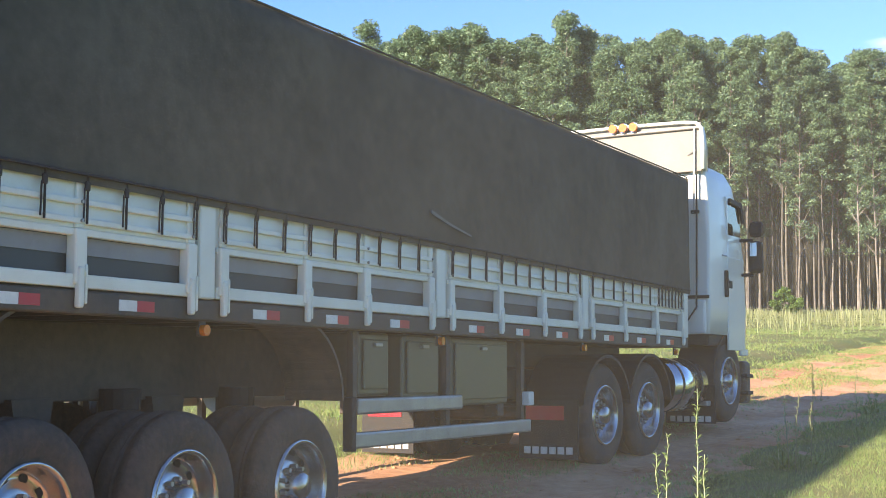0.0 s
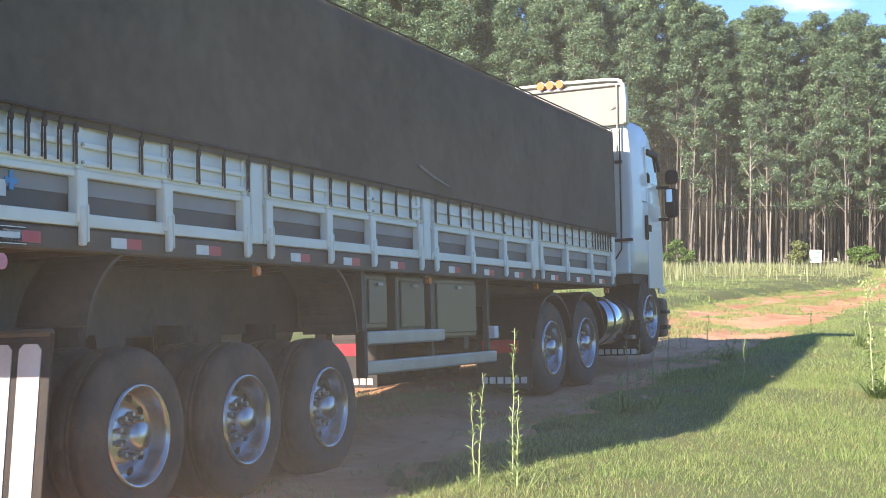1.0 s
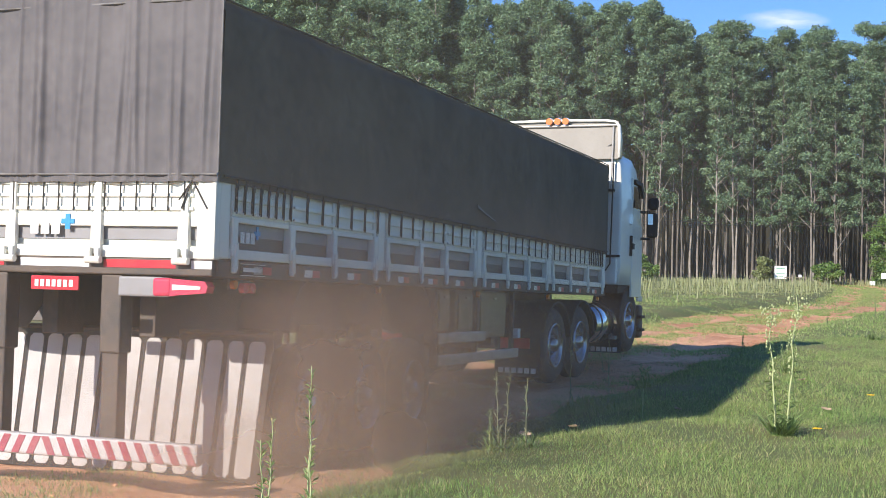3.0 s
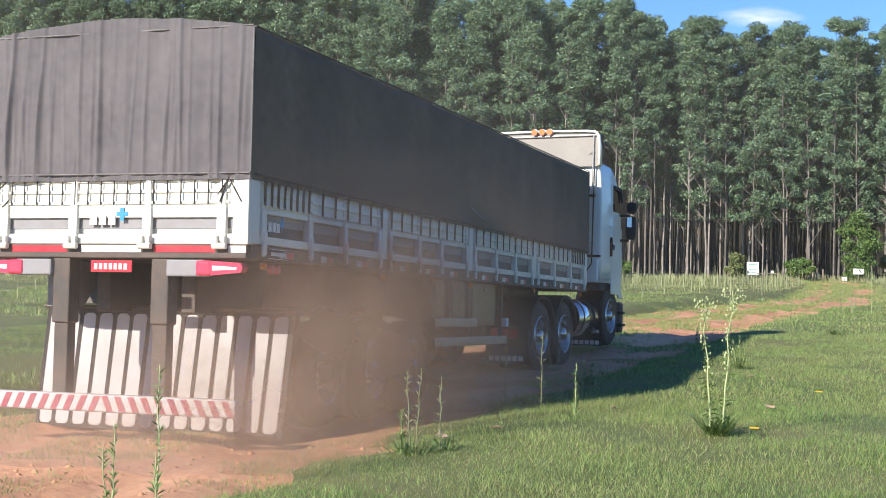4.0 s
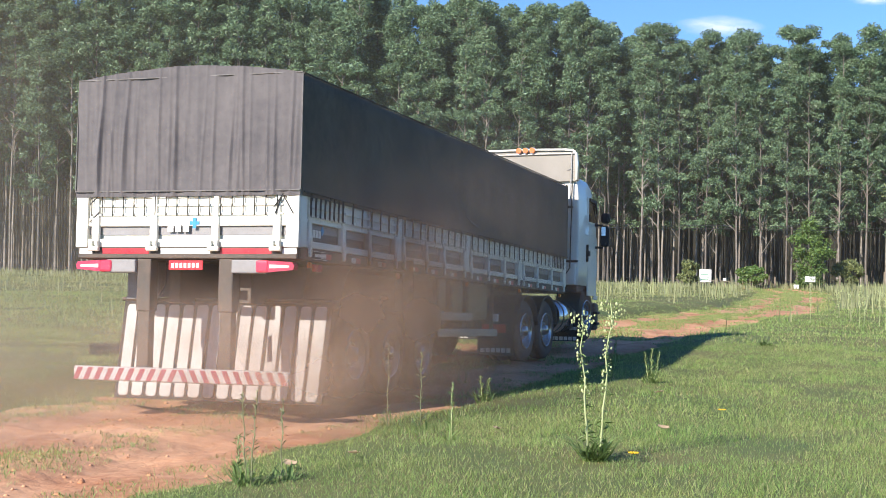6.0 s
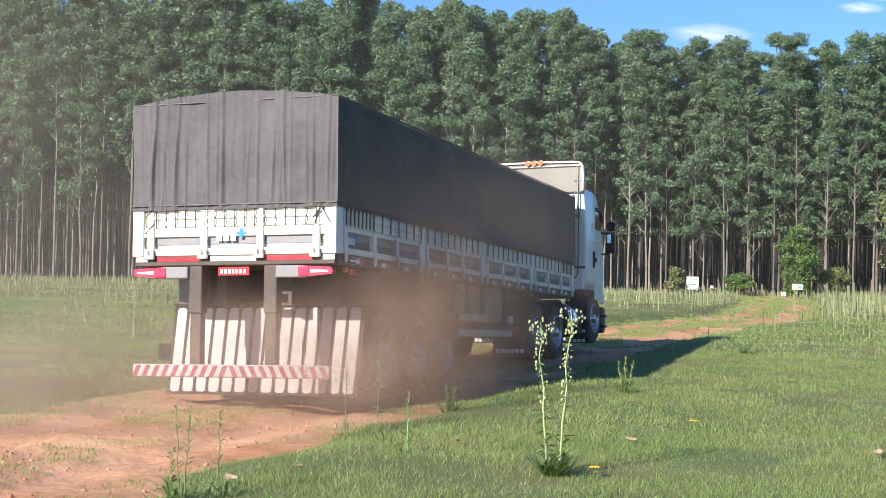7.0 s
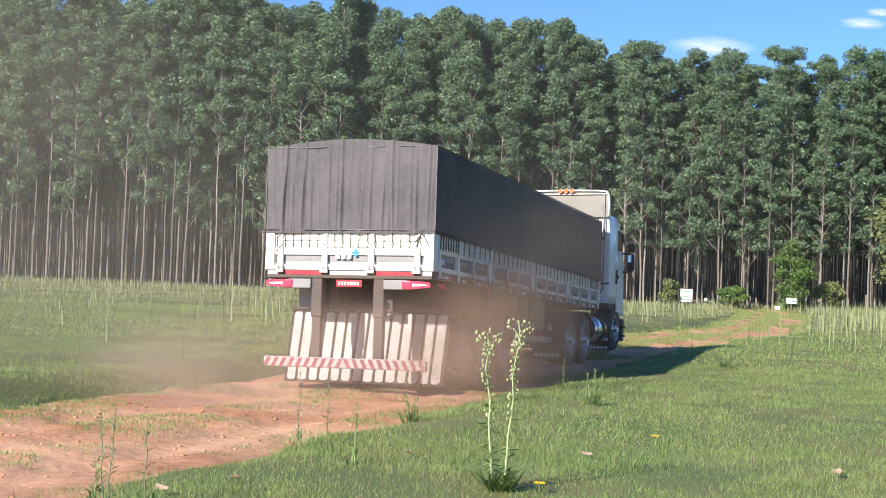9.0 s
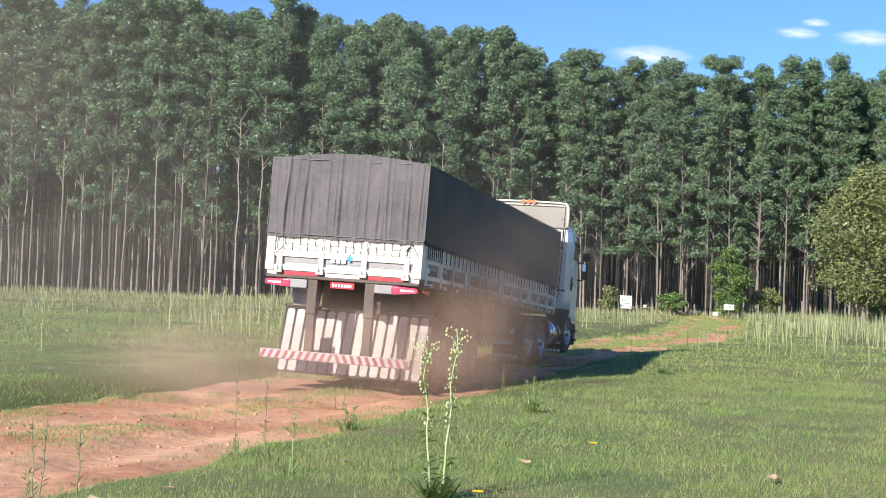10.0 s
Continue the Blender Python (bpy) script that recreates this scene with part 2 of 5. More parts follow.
def lathe_x(profile, seg=40, bm=None):
    """Turns (x, radius) round the x axis."""
    bm = bm or bmesh.new()
    rings = [[bm.verts.new((x, r * math.cos(2 * math.pi * k / seg), r * math.sin(2 * math.pi * k / seg))) for k in range(seg)] for x, r in profile]
    for a, b in zip(rings, rings[1:]):
        for k in range(seg):
            bm.faces.new((a[k], a[(k + 1) % seg], b[(k + 1) % seg], b[k])).smooth = True
    return bm


def prism(points, y0, y1, bm=None):
    """An outline of (x, z) drawn out from y0 to y1."""
    bm = bm or bmesh.new()
    a = [bm.verts.new((x, y0, z)) for x, z in points]
    b = [bm.verts.new((x, y1, z)) for x, z in points]
    n = len(points)
    bm.faces.new(a)
    bm.faces.new(b[::-1])
    for k in range(n):
        bm.faces.new((a[k], b[k], b[(k + 1) % n], a[(k + 1) % n]))
    bmesh.ops.recalc_face_normals(bm, faces=bm.faces[:])
    return bm


def side_prism(points, x0, x1, bm=None):
    """An outline of (y, z) drawn out from x0 to x1."""
    bm = bm or bmesh.new()
    a = [bm.verts.new((x0, y, z)) for y, z in points]
    b = [bm.verts.new((x1, y, z)) for y, z in points]
    n = len(points)
    bm.faces.new(a)
    bm.faces.new(b[::-1])
    for k in range(n):
        bm.faces.new((a[k], b[k], b[(k + 1) % n], a[(k + 1) % n]))
    bmesh.ops.recalc_face_normals(bm, faces=bm.faces[:])
    return bm


def from_arrays(name, verts, faces, material, smooth=False):
    """One mesh from arrays of corners and of triangles or quads."""
    me = bpy.data.meshes.new(name)
    nv, nf, k = len(verts), len(faces), faces.shape[1]
    me.vertices.add(nv)
    me.vertices.foreach_set("co", np.ascontiguousarray(verts, dtype=np.float32).ravel())
    me.loops.add(nf * k)
    me.loops.foreach_set("vertex_index", np.ascontiguousarray(faces, dtype=np.int32).ravel())
    me.polygons.add(nf)
    me.polygons.foreach_set("loop_start", np.arange(0, nf * k, k, dtype=np.int32))
    if smooth:
        me.polygons.foreach_set("use_smooth", np.ones(nf, dtype=bool))
    me.update(calc_edges=True)
    me.materials.append(material)
    return me


def vnoise(x, y, size, seed=0):
    """Smooth noise between 0 and 1 on the plan, with bumps of that size."""
    c, s = math.cos(seed * 1.3 + 0.5), math.sin(seed * 1.3 + 0.5)
    x, y = np.asarray(x, float) / size, np.asarray(y, float) / size
    x, y = x * c - y * s + seed * 17.3, x * s + y * c - seed * 9.1
    i, j = np.floor(x), np.floor(y)
    u, v = x - i, y - j
    u, v = u * u * (3 - 2 * u), v * v * (3 - 2 * v)

    def h(a, b):
        s = np.sin(a * 127.1 + b * 311.7 + seed * 7.7) * 43758.5453
        return s - np.floor(s)
    return (h(i, j) * (1 - u) + h(i + 1, j) * u) * (1 - v) + (h(i, j + 1) * (1 - u) + h(i + 1, j + 1) * u) * v


# ---- ground and track ----
TRACK = [(-16, -30), (-11.2, -12), (-6.9, 1.3), (-4.75, 6.9), (-2.78, 13.1), (-1.4, 17.2), (0.5, 22.1), (3.4, 30.5), (6.3, 38.2), (10, 46.5),
         (14.2, 55), (17.5, 66), (21.5, 80), (26, 97), (29, 115), (31, 135)]


def track_frame(x, y):
    """How far along the track a place lies, and how far to its right."""
    x, y = np.asarray(x, float), np.asarray(y, float)
    best, along, right, run = np.full(x.shape, 1e9), np.zeros(x.shape), np.zeros(x.shape), 0.0
    for (ax, ay), (bx, by) in zip(TRACK, TRACK[1:]):
        dx, dy = bx - ax, by - ay
        n = math.hypot(dx, dy)
        k = np.clip(((x - ax) * dx + (y - ay) * dy) / n ** 2, 0, 1)
        px, py = x - ax - k * dx, y - ay - k * dy
        d = np.hypot(px, py)
        s = np.sign(px * dy - py * dx)
        use = d < best
        best, along, right = np.where(use, d, best), np.where(use, run + k * n, along), np.where(use, d * s, right)
        run += n
    return along, right


def step(a, lo, hi):
    k = np.clip((a - lo) / (hi - lo), 0, 1)
    return k * k * (3 - 2 * k)


def ground_height(x, y):
    along, d = track_frame(x, y)
    rough = 0.07 * (vnoise(x, y, 3.1, 1) - 0.5) + 0.035 * (vnoise(x, y, 0.9, 2) - 0.5)
    near = step(along, 0, 12) * (1 - step(along, 95, 120))
    bank = step(-d, 2.0, 2.9) * (0.17 + 0.10 * vnoise(x, y, 4, 5)) + step(d, 1.9, 2.9) * 0.10
    dip = (1 - step(np.abs(d + 0.05), 1.7 + 0.5 * (vnoise(x, y, 1.3, 6) - 0.5), 2.3 + 0.9 * (vnoise(x, y, 0.8, 7) - 0.5)))
    return near * bank + rough - 0.17 * dip


def road_height(x, y):
    along, d = track_frame(x, y)
    ruts = -0.05 * np.exp(-((np.abs(d) - 0.95) / 0.3) ** 2) + 0.03 * (vnoise(along * 0.28, d, 0.33, 15) - 0.5) * step(2.0 - np.abs(d), 0, 0.6)
    rough = 0.07 * (vnoise(x, y, 3.1, 1) - 0.5) + 0.045 * (vnoise(x, y, 0.6, 13) - 0.5) + 0.04 * (vnoise(x, y, 0.21, 14) - 0.5) * vnoise(x, y, 1.6, 16) * 1.6
    return ruts + rough - 0.035 - 0.12 * step(np.abs(d), 2.2, 3.0)


def spread(lo, hi, fine_lo, fine_hi, d0, grow=1.25):
    """Coordinates with even steps inside, and ever wider ones to the limits."""
    mid = list(np.arange(fine_lo, fine_hi, d0))
    up, s = [fine_hi], d0
    while up[-1] < hi:
        s *= grow
        up.append(up[-1] + s)
    down, s = [fine_lo - d0], d0
    while down[-1] > lo:
        s *= grow
        down.append(down[-1] - s)
    return np.array(down[::-1] + mid + up)


def make_ground():
    xs, ys = spread(-2500, 2500, -14, 16, 0.16, 1.09), spread(-2500, 2500, 2, 62, 0.2, 1.09)
    X, Y = np.meshgrid(xs, ys, indexing="ij")
    Z = ground_height(X, Y)
    far = step(np.hypot(X, Y), 200, 600)
    Z = Z * (1 - far)
    nx, ny = len(xs), len(ys)
    idx = np.arange(nx * ny).reshape(nx, ny)
    faces = np.stack([idx[:-1, :-1], idx[1:, :-1], idx[1:, 1:], idx[:-1, 1:]], -1).reshape(-1, 4)
    me = from_arrays("ground", np.stack([X, Y, Z], -1).reshape(-1, 3), faces, M_GROUND, True)
    tagged(new("ground", me), "grassy meadow ground with patches of bare soil", "ground", kind="structure")
    # the track, a strip along its middle line
    pts = np.array(TRACK, float)
    seg = np.hypot(*np.diff(pts, axis=0).T)
    cum = np.r_[0, np.cumsum(seg)]
    s = np.r_[np.arange(0, 28, 0.4), np.arange(28, 82, 0.11), np.arange(82, cum[-1], 0.18)]
    cx, cy = np.interp(s, cum, pts[:, 0]), np.interp(s, cum, pts[:, 1])
    ker = np.ones(9) / 9
    tx, ty = np.gradient(cx), np.gradient(cy)
    tx, ty = np.convolve(np.pad(tx, 4, "edge"), ker, "valid"), np.convolve(np.pad(ty, 4, "edge"), ker, "valid")
    n = np.hypot(tx, ty)
    tx, ty = tx / n, ty / n
    w = np.linspace(-3.1, 3.1, 54)
    X, Y = cx[:, None] + ty[:, None] * w, cy[:, None] - tx[:, None] * w
    Z = road_height(X, Y)
    idx = np.arange(X.size).reshape(X.shape)
    faces = np.stack([idx[:-1, :-1], idx[:-1, 1:], idx[1:, 1:], idx[1:, :-1]], -1).reshape(-1, 4)
    me = from_arrays("road", np.stack([X, Y, Z], -1).reshape(-1, 3), faces, M_ROAD, True)
    tagged(new("road", me), "rutted red earth track through the meadow", "dirt road", kind="structure")


make_ground()


# ---- the lorry: its way ----
# seconds, place of the trailer's rear floor edge, and its tilt, lean and heading
TRUCK = [
    (0.0, -7.135, 2.015, 1.855, -3.084, -1.090, -19.135), (0.5, -6.528, 2.766, 1.778, -2.766, -1.774, -18.536),
    (1.0, -5.973, 3.498, 1.691, -2.406, -3.346, -17.923), (1.5, -5.597, 4.560, 1.714, -2.319, -2.278, -17.841),
    (2.0, -5.167, 5.682, 1.698, -2.153, -1.732, -17.367), (2.5, -4.712, 6.728, 1.682, -1.661, -0.011, -16.721),
    (4.0, -3.728, 10.502, 1.737, -2.456, -0.608, -17.389), (4.5, -3.437, 11.315, 1.789, -2.695, -0.182, -17.762),
    (5.0, -3.096, 12.193, 1.816, -2.571, 0.093, -17.397), (5.5, -2.779, 13.135, 1.839, -2.612, -0.165, -17.747),
    (7.0, -1.790, 16.140, 1.832, -2.550, -1.881, -18.589), (7.5, -1.413, 17.011, 1.826, -2.879, -1.716, -19.210),
    (8.0, -1.027, 18.042, 1.811, -3.081, -1.585, -18.840), (8.5, -0.642, 19.121, 1.796, -2.908, -1.840, -18.595),
    (9.0, -0.264, 20.207, 1.781, -2.640, -1.283, -18.251), (9.5, 0.138, 21.187, 1.824, -2.983, 0.611, -18.197),
    (10.0, 0.488, 22.109, 1.884, -2.675, 1.875, -17.852),
]
LENGTH, HALF = 12.45, 1.30
KING = Vector((0, 10.4, 0))
TRACTOR_YAW = -4.0
turning = []                    # the wheels, with their place, side and radius

trailer = thing("semi_trailer", "white side-board semi-trailer with black tarpaulin cover on the dirt track", "semi-trailer")
tractor = thing("tractor_truck", "white three-axle tractor unit with chrome wheels pulling the trailer", "truck")


# ---- wheels ----
def wheel_meshes(r, dual):
    w = 0.29
    t = lathe_x([(-w, r * 0.58), (-w, r * 0.80), (-w + 0.015, r * 0.92), (-w + 0.05, r * 0.985), (-w + 0.10, r), (-w + 0.13, r), (-w + 0.135, r * 0.975),
                 (-w + 0.155, r * 0.975), (-w + 0.16, r), (-0.13, r), (-0.125, r * 0.975), (-0.105, r * 0.975), (-0.10, r), (-0.05, r * 0.985), (-0.015, r * 0.92),
                 (0, r * 0.80), (-0.004, r * 0.66), (-0.02, r * 0.58)], 48)
    rim = lathe_x([(-0.02, r * 0.585), (0.004, r * 0.575), (0.006, r * 0.55), (-0.015, r * 0.53), (-0.05, r * 0.515), (-0.10, r * 0.50), (-0.125, r * 0.46),
                   (-0.125, r * 0.40), (-0.10, r * 0.34), (-0.085, r * 0.28), (-0.085, r * 0.20), (-0.06, r * 0.19), (0.0, r * 0.17), (0.02, r * 0.14), (0.025, 0.001)], 48)
    hole = tube((-0.13, r * 0.425, 0), (-0.1195, r * 0.425, 0), r * 0.055, None, 10)
    nut = tube((-0.10, r * 0.245, 0), (-0.045, r * 0.245, 0), r * 0.03, None, 6)
    out = []
    for nm, bm, m in (("tyre", t, M_TYRE), ("wheel", rim, M_RIM), ("vent_hole", hole, M_BLACK), ("wheel_nut", nut, M_STEEL)):
        me = bpy.data.meshes.new(nm)
        bm.to_mesh(me)
        bm.free()
        me.materials.append(m)
        out.append(me)
    return out


WHEEL_T, WHEEL_D = wheel_meshes(0.50, True), wheel_meshes(0.525, True)


def wheel(parent, side, y, z, meshes, r, dual=True, x=1.26):
    tyre, rim, holes, nuts = meshes
    flip = Matrix.Identity(4) if side > 0 else Matrix.Rotation(math.pi, 4, "Z")
    w = piece("wheel", rim, parent)
    tagged(w, "polished ten-hole aluminium wheel")
    piece("tyre", tyre, w)
    for k in range(10):
        piece("wheel_nut", nuts, w, Matrix.Rotation(k * math.pi / 5 + 0.3, 4, "X"))
        piece("vent_hole", holes, w, Matrix.Rotation(k * math.pi / 5, 4, "X"))
    if dual:
        piece("tyre", tyre, w, Matrix.Translation((-0.33, 0, 0)))
    turning.append((w, Vector((side * x, y, z)), flip, r))


for yy in (1.72, 2.90, 4.07):
    for sd in (1, -1):
        wheel(trailer, sd, yy, -1.165, WHEEL_T, 0.50)
    part("axle", tube((-1.0, yy, -1.165), (1.0, yy, -1.165), 0.075, seg=12), M_CHASSIS, trailer)
for yy, zz, dual in ((9.90, -0.885, True), (11.06, -0.86, True), (13.82, -0.56, False)):
    for sd in (1, -1):
        wheel(tractor, sd, yy, zz, WHEEL_D, 0.525, dual, 1.24 if dual else 1.22)
    part("axle", tube((-0.95, yy, zz), (0.95, yy, zz), 0.08, seg=12), M_CHASSIS, tractor)

# ---- trailer: floor, frame and underside ----
part("floor", box(-1.27, 1.27, 0.03, LENGTH, -0.05, 0.02), M_CHASSIS, trailer)
for sd in (1, -1):
    x0, x1 = sorted((sd * 1.22, sd * 1.30))
    part("side_rail", box(x0, x1, 0.02, LENGTH, -0.165, -0.045, 0.012), M_CHASSIS, trailer, "dark painted chassis edge rail")
    x0, x1 = sorted((sd * 0.36, sd * 0.50))
    bm = box(x0, x1, 0.55, 8.2, -0.62, -0.16, 0.01)
    box(x0, x1, 8.2, LENGTH - 0.2, -0.40, -0.16, 0.01, bm)
    part("main_beam", bm, M_CHASSIS, trailer)
part("rear_beam", box(-1.28, 1.28, -0.03, 0.10, -0.165, -0.045, 0.01), M_CHASSIS, trailer)
for k in range(22):
    part("cross_member", box(-1.22, 1.22, 0.4 + k * 0.55, 0.46 + k * 0.55, -0.16, -0.06), M_CHASSIS, trailer)
for yy in (1.72, 2.90, 4.07):
    for sd in (1, -1):
        part("air_spring", tube((sd * 0.55, yy + 0.25, -0.95), (sd * 0.55, yy + 0.25, -0.55), 0.13, seg=14), M_BLACK, trailer)
        part("hanger_bracket", side_prism([(yy - 0.62, -0.60), (yy - 0.30, -0.60), (yy - 0.36, -1.05), (yy - 0.52, -1.05)], sd * 0.5 - 0.05, sd * 0.5 + 0.05), M_CHASSIS, trailer)
part("air_tank", tube((-0.25, 5.2, -0.62), (-0.25, 6.1, -0.62), 0.14, seg=16), M_STEEL, trailer)


def arc_fender(yc, zc, r, a0, a1, x0, x1, th=0.025, n=10):
    outer = [(yc + r * math.cos(a0 + (a1 - a0) * k / n), zc + r * math.sin(a0 + (a1 - a0) * k / n)) for k in range(n + 1)]
    inner = [(yc + (r - th) * math.cos(a0 + (a1 - a0) * k / n), zc + (r - th) * math.sin(a0 + (a1 - a0) * k / n)) for k in range(n + 1)]
    bm = bmesh.new()
    rows = []
    for (oy, oz), (iy, iz) in zip(outer, inner):
        rows.append([bm.verts.new((x0, oy, oz)), bm.verts.new((x1, oy, oz)), bm.verts.new((x1, iy, iz)), bm.verts.new((x0, iy, iz))])
    for a, b in zip(rows, rows[1:]):
        for k in range(4):
            bm.faces.new((a[k], b[k], b[(k + 1) % 4], a[(k + 1) % 4]))
    bm.faces.new(rows[0])
    bm.faces.new(rows[-1][::-1])
    bmesh.ops.recalc_face_normals(bm, faces=bm.faces[:])
    return bm


for sd in (1, -1):
    x0, x1 = sorted((sd * 0.80, sd * 1.26))
    part("wheel_guard", arc_fender(4.02, -0.66, 0.55, radians(2), radians(78), x0, x1, 0.02), M_CHASSIS, trailer, "curved dark wheel guard")
    part("wheel_guard", arc_fender(1.78, -0.66, 0.55, radians(102), radians(168), x0, x1, 0.02), M_CHASSIS, trailer, "curved dark wheel guard")

# side guard of two bars, with its brackets
for sd in (1, -1):
    x0, x1 = sorted((sd * 1.20, sd * 1.26))
    guard = part("side_guard", box(x0, x1, 4.70, 7.75, -0.97, -0.86, 0.015), M_STEEL, trailer, "galvanised steel side guard bars")
    part("guard_bar", box(x0, x1, 4.76, 6.38, -0.74, -0.63, 0.015), M_STEEL, guard)
    part("guard_end", box(x0 - 0.01, x1 + 0.01, 4.66, 4.72, -0.985, -0.62, 0.01), M_BLACK, guard)
    for yy in (4.78, 6.2, 7.66):
        part("guard_bracket", box(min(x0, x1) - 0.05 if sd > 0 else max(x0, x1), min(x0, x1) if sd > 0 else max(x0, x1) + 0.05, yy, yy + 0.06, -0.95, -0.16), M_CHASSIS, guard)
    part("reflector", box(x0 - 0.005, x1 + 0.005, 7.68, 7.80, -0.74, -0.62, 0.01), M_STICKER, guard)

# lockers under the floor
for y0, y1, z0, sds in ((4.92, 5.36, -0.62, (1, -1)), (5.56, 6.16, -0.66, (1, -1)), (6.36, 7.46, -0.72, (1,))):
    for sd in sds:
        x0, x1 = sorted((sd * 0.55, sd * 1.16))
        b = part("locker", box(x0, x1, y0, y1, z0, -0.17, 0.02), M_BOX, trailer, "dark olive metal locker under the floor")
        xf = sd * 1.16
        part("locker_door", box(min(xf, xf + sd * 0.02), max(xf, xf + sd * 0.02), y0 + 0.05, y1 - 0.05, z0 + 0.05, -0.22, 0.008), M_BOX, b)
        part("latch", box(min(xf, xf + sd * 0.045), max(xf, xf + sd * 0.045), (y0 + y1) / 2 - 0.05, (y0 + y1) / 2 + 0.05, -0.27, -0.245, 0.004), M_STEEL, b)
part("landing_leg", box(0.70, 0.84, 7.95, 8.09, -0.85, -0.15, 0.01), M_CHASSIS, trailer)
part("landing_leg", box(-0.84, -0.70, 7.95, 8.09, -0.85, -0.15, 0.01), M_CHASSIS, trailer)

# ---- trailer: side boards ----
SECTIONS = [(0.16, [0.22, 1.15, 1.95, 2.84], 2.90), (3.08, [3.14, 4.03, 4.78, 5.74], 5.80), (6.02, [6.08, 7.00, 7.94, 8.82], 8.88), (9.10, [9.16, 10.14, 11.22, 12.20], 12.26)]


def bracket(parent, x, y, sd):
    bm = box(min(x, x + sd * 0.035), max(x, x + sd * 0.035), y - 0.028, y + 0.012, -0.135, 0.07, 0.01)
    box(min(x, x + sd * 0.03), max(x, x + sd * 0.03), y + 0.022, y + 0.042, -0.115, 0.085, 0.008, bm)
    part("hinge_bracket", bm, M_WHITE, parent)


def strap(parent, x, y, z1, z0, sd):
    bm = tube((x, y, z1), (x, y, z0), 0.0065, seg=6)
    tube((x, y - 0.022, z1 - 0.07), (x, y - 0.026, z0 + 0.01), 0.005, bm, 6)
    box(x - 0.008, x + 0.008, y - 0.018, y + 0.014, z1 - 0.085, z1 - 0.035, 0.004, bm, 1)
    part("strap", bm, M_BLACK, parent)


rng = random.Random(4)
for sd in (1, -1):
    xo = sd * HALF

    def bx(d0, d1, y0, y1, z0, z1, r=0.006, bm=None):
        return box(min(xo + sd * d0, xo + sd * d1), max(xo + sd * d0, xo + sd * d1), y0, y1, z0, z1, r, bm)

    for k, (s0, stakes, s1) in enumerate(SECTIONS):
        board = part("side_board", bx(-0.055, -0.012, s0, s1, 0.262, 0.535), M_WHITE, trailer, "white ribbed drop-side board")
        part("bottom_rail", bx(-0.04, 0.004, s0, s1, -0.035, 0.035), M_WHITE, board)
        part("top_rail", bx(-0.045, 0.0, s0, s1, 0.225, 0.262), M_WHITE, board)
        part("infill_panel", bx(-0.065, -0.05, s0, s1, 0.03, 0.23, 0), M_PANEL, board, "recessed dark grey infill panel")
        part("infill_band", bx(-0.055, -0.042, s0 + 0.02, s1 - 0.02, 0.135, 0.222, 0), M_GREY, board)
        for zz in (0.300, 0.395):
            part("rib", bx(-0.015, 0.014, s0 + 0.03, s1 - 0.03, zz - 0.016, zz + 0.016), M_WHITE, board)
        for i, yy in enumerate(stakes):
            part("stake", bx(-0.05, 0.022, yy - 0.042, yy + 0.042, -0.02, 0.262, 0.012), M_WHITE, board)
            part("upper_stake", bx(-0.02, 0.006, yy - 0.03, yy + 0.03, 0.262, 0.53, 0.01), M_WHITE, board)
            bracket(board, xo, yy, sd)
            for zz in (0.300, 0.395):
                part("bolt", tube((xo + sd * 0.012, yy, zz), (xo + sd * 0.026, yy, zz), 0.010, seg=8), M_STEEL, board)
        yy = s0 + 0.06
        while yy < s1 - 0.02:
            strap(board, xo + sd * 0.022, yy, 0.535, 0.285, sd)
            dense = (k == 0 and yy < 1.05) or (k == 3 and yy > 11.2)
            yy += 0.125 if dense else 0.30 + rng.uniform(-0.01, 0.01)
        for a, b in zip(stakes, stakes[1:]):
            for yc in ((a + b) / 2,):
                st = part("reflective_strip", bx(0.0, 0.004, yc - 0.14, yc + 0.0, -0.135, -0.078, 0), M_STICKER, trailer, "white and red reflective strip")
                part("red_half", bx(0.0, 0.0045, yc + 0.001, yc + 0.14, -0.135, -0.078, 0), M_RED, st)
    for yy in (0.08, 2.99, 5.91, 8.99, 12.355):
        part("corner_post" if yy in (0.08, 12.355) else "mid_post", bx(-0.06, 0.008, yy - 0.075, yy + 0.075, -0.04, 0.56, 0.012), M_WHITE, trailer, "white steel post")
    for yy in (0.28, 3.0, 5.95, 9.0, 12.0):
        lamp = part("side_marker_lamp", tube((xo - sd * 0.03, yy, -0.215), (xo + sd * 0.004, yy, -0.215), 0.032, seg=14), M_ORANGE, trailer, "orange side marker lamp")
        part("lamp_bracket", bx(-0.05, -0.03, yy - 0.03, yy + 0.03, -0.25, -0.16, 0), M_CHASSIS, lamp)
    # twin lamps take the red lens: their dark look in shade as colour
    for yy in (0.42, 0.53):
        part("side_marker_lamp", tube((xo - sd * 0.03, yy, -0.235), (xo + sd * 0.012, yy, -0.235), 0.04, seg=14), M_LENS, trailer, "red side marker lamp, its shaded look in the colour")
    # emblem and maker's plate as plain shapes
    badge = part("emblem", bx(-0.041, -0.036, 0.40, 0.46, 0.085, 0.165, 0), M_STICKER, trailer, "white and blue emblem shapes")
    for yy in (0.48, 0.56):
        part("emblem_block", bx(-0.041, -0.036, yy, yy + 0.06, 0.085, 0.165, 0), M_STICKER, badge)
    part("emblem_cross", bx(-0.041, -0.035, 0.645, 0.675, 0.12, 0.215, 0, bx(-0.041, -0.036, 0.615, 0.705, 0.15, 0.18, 0)), M_BLUE, badge)
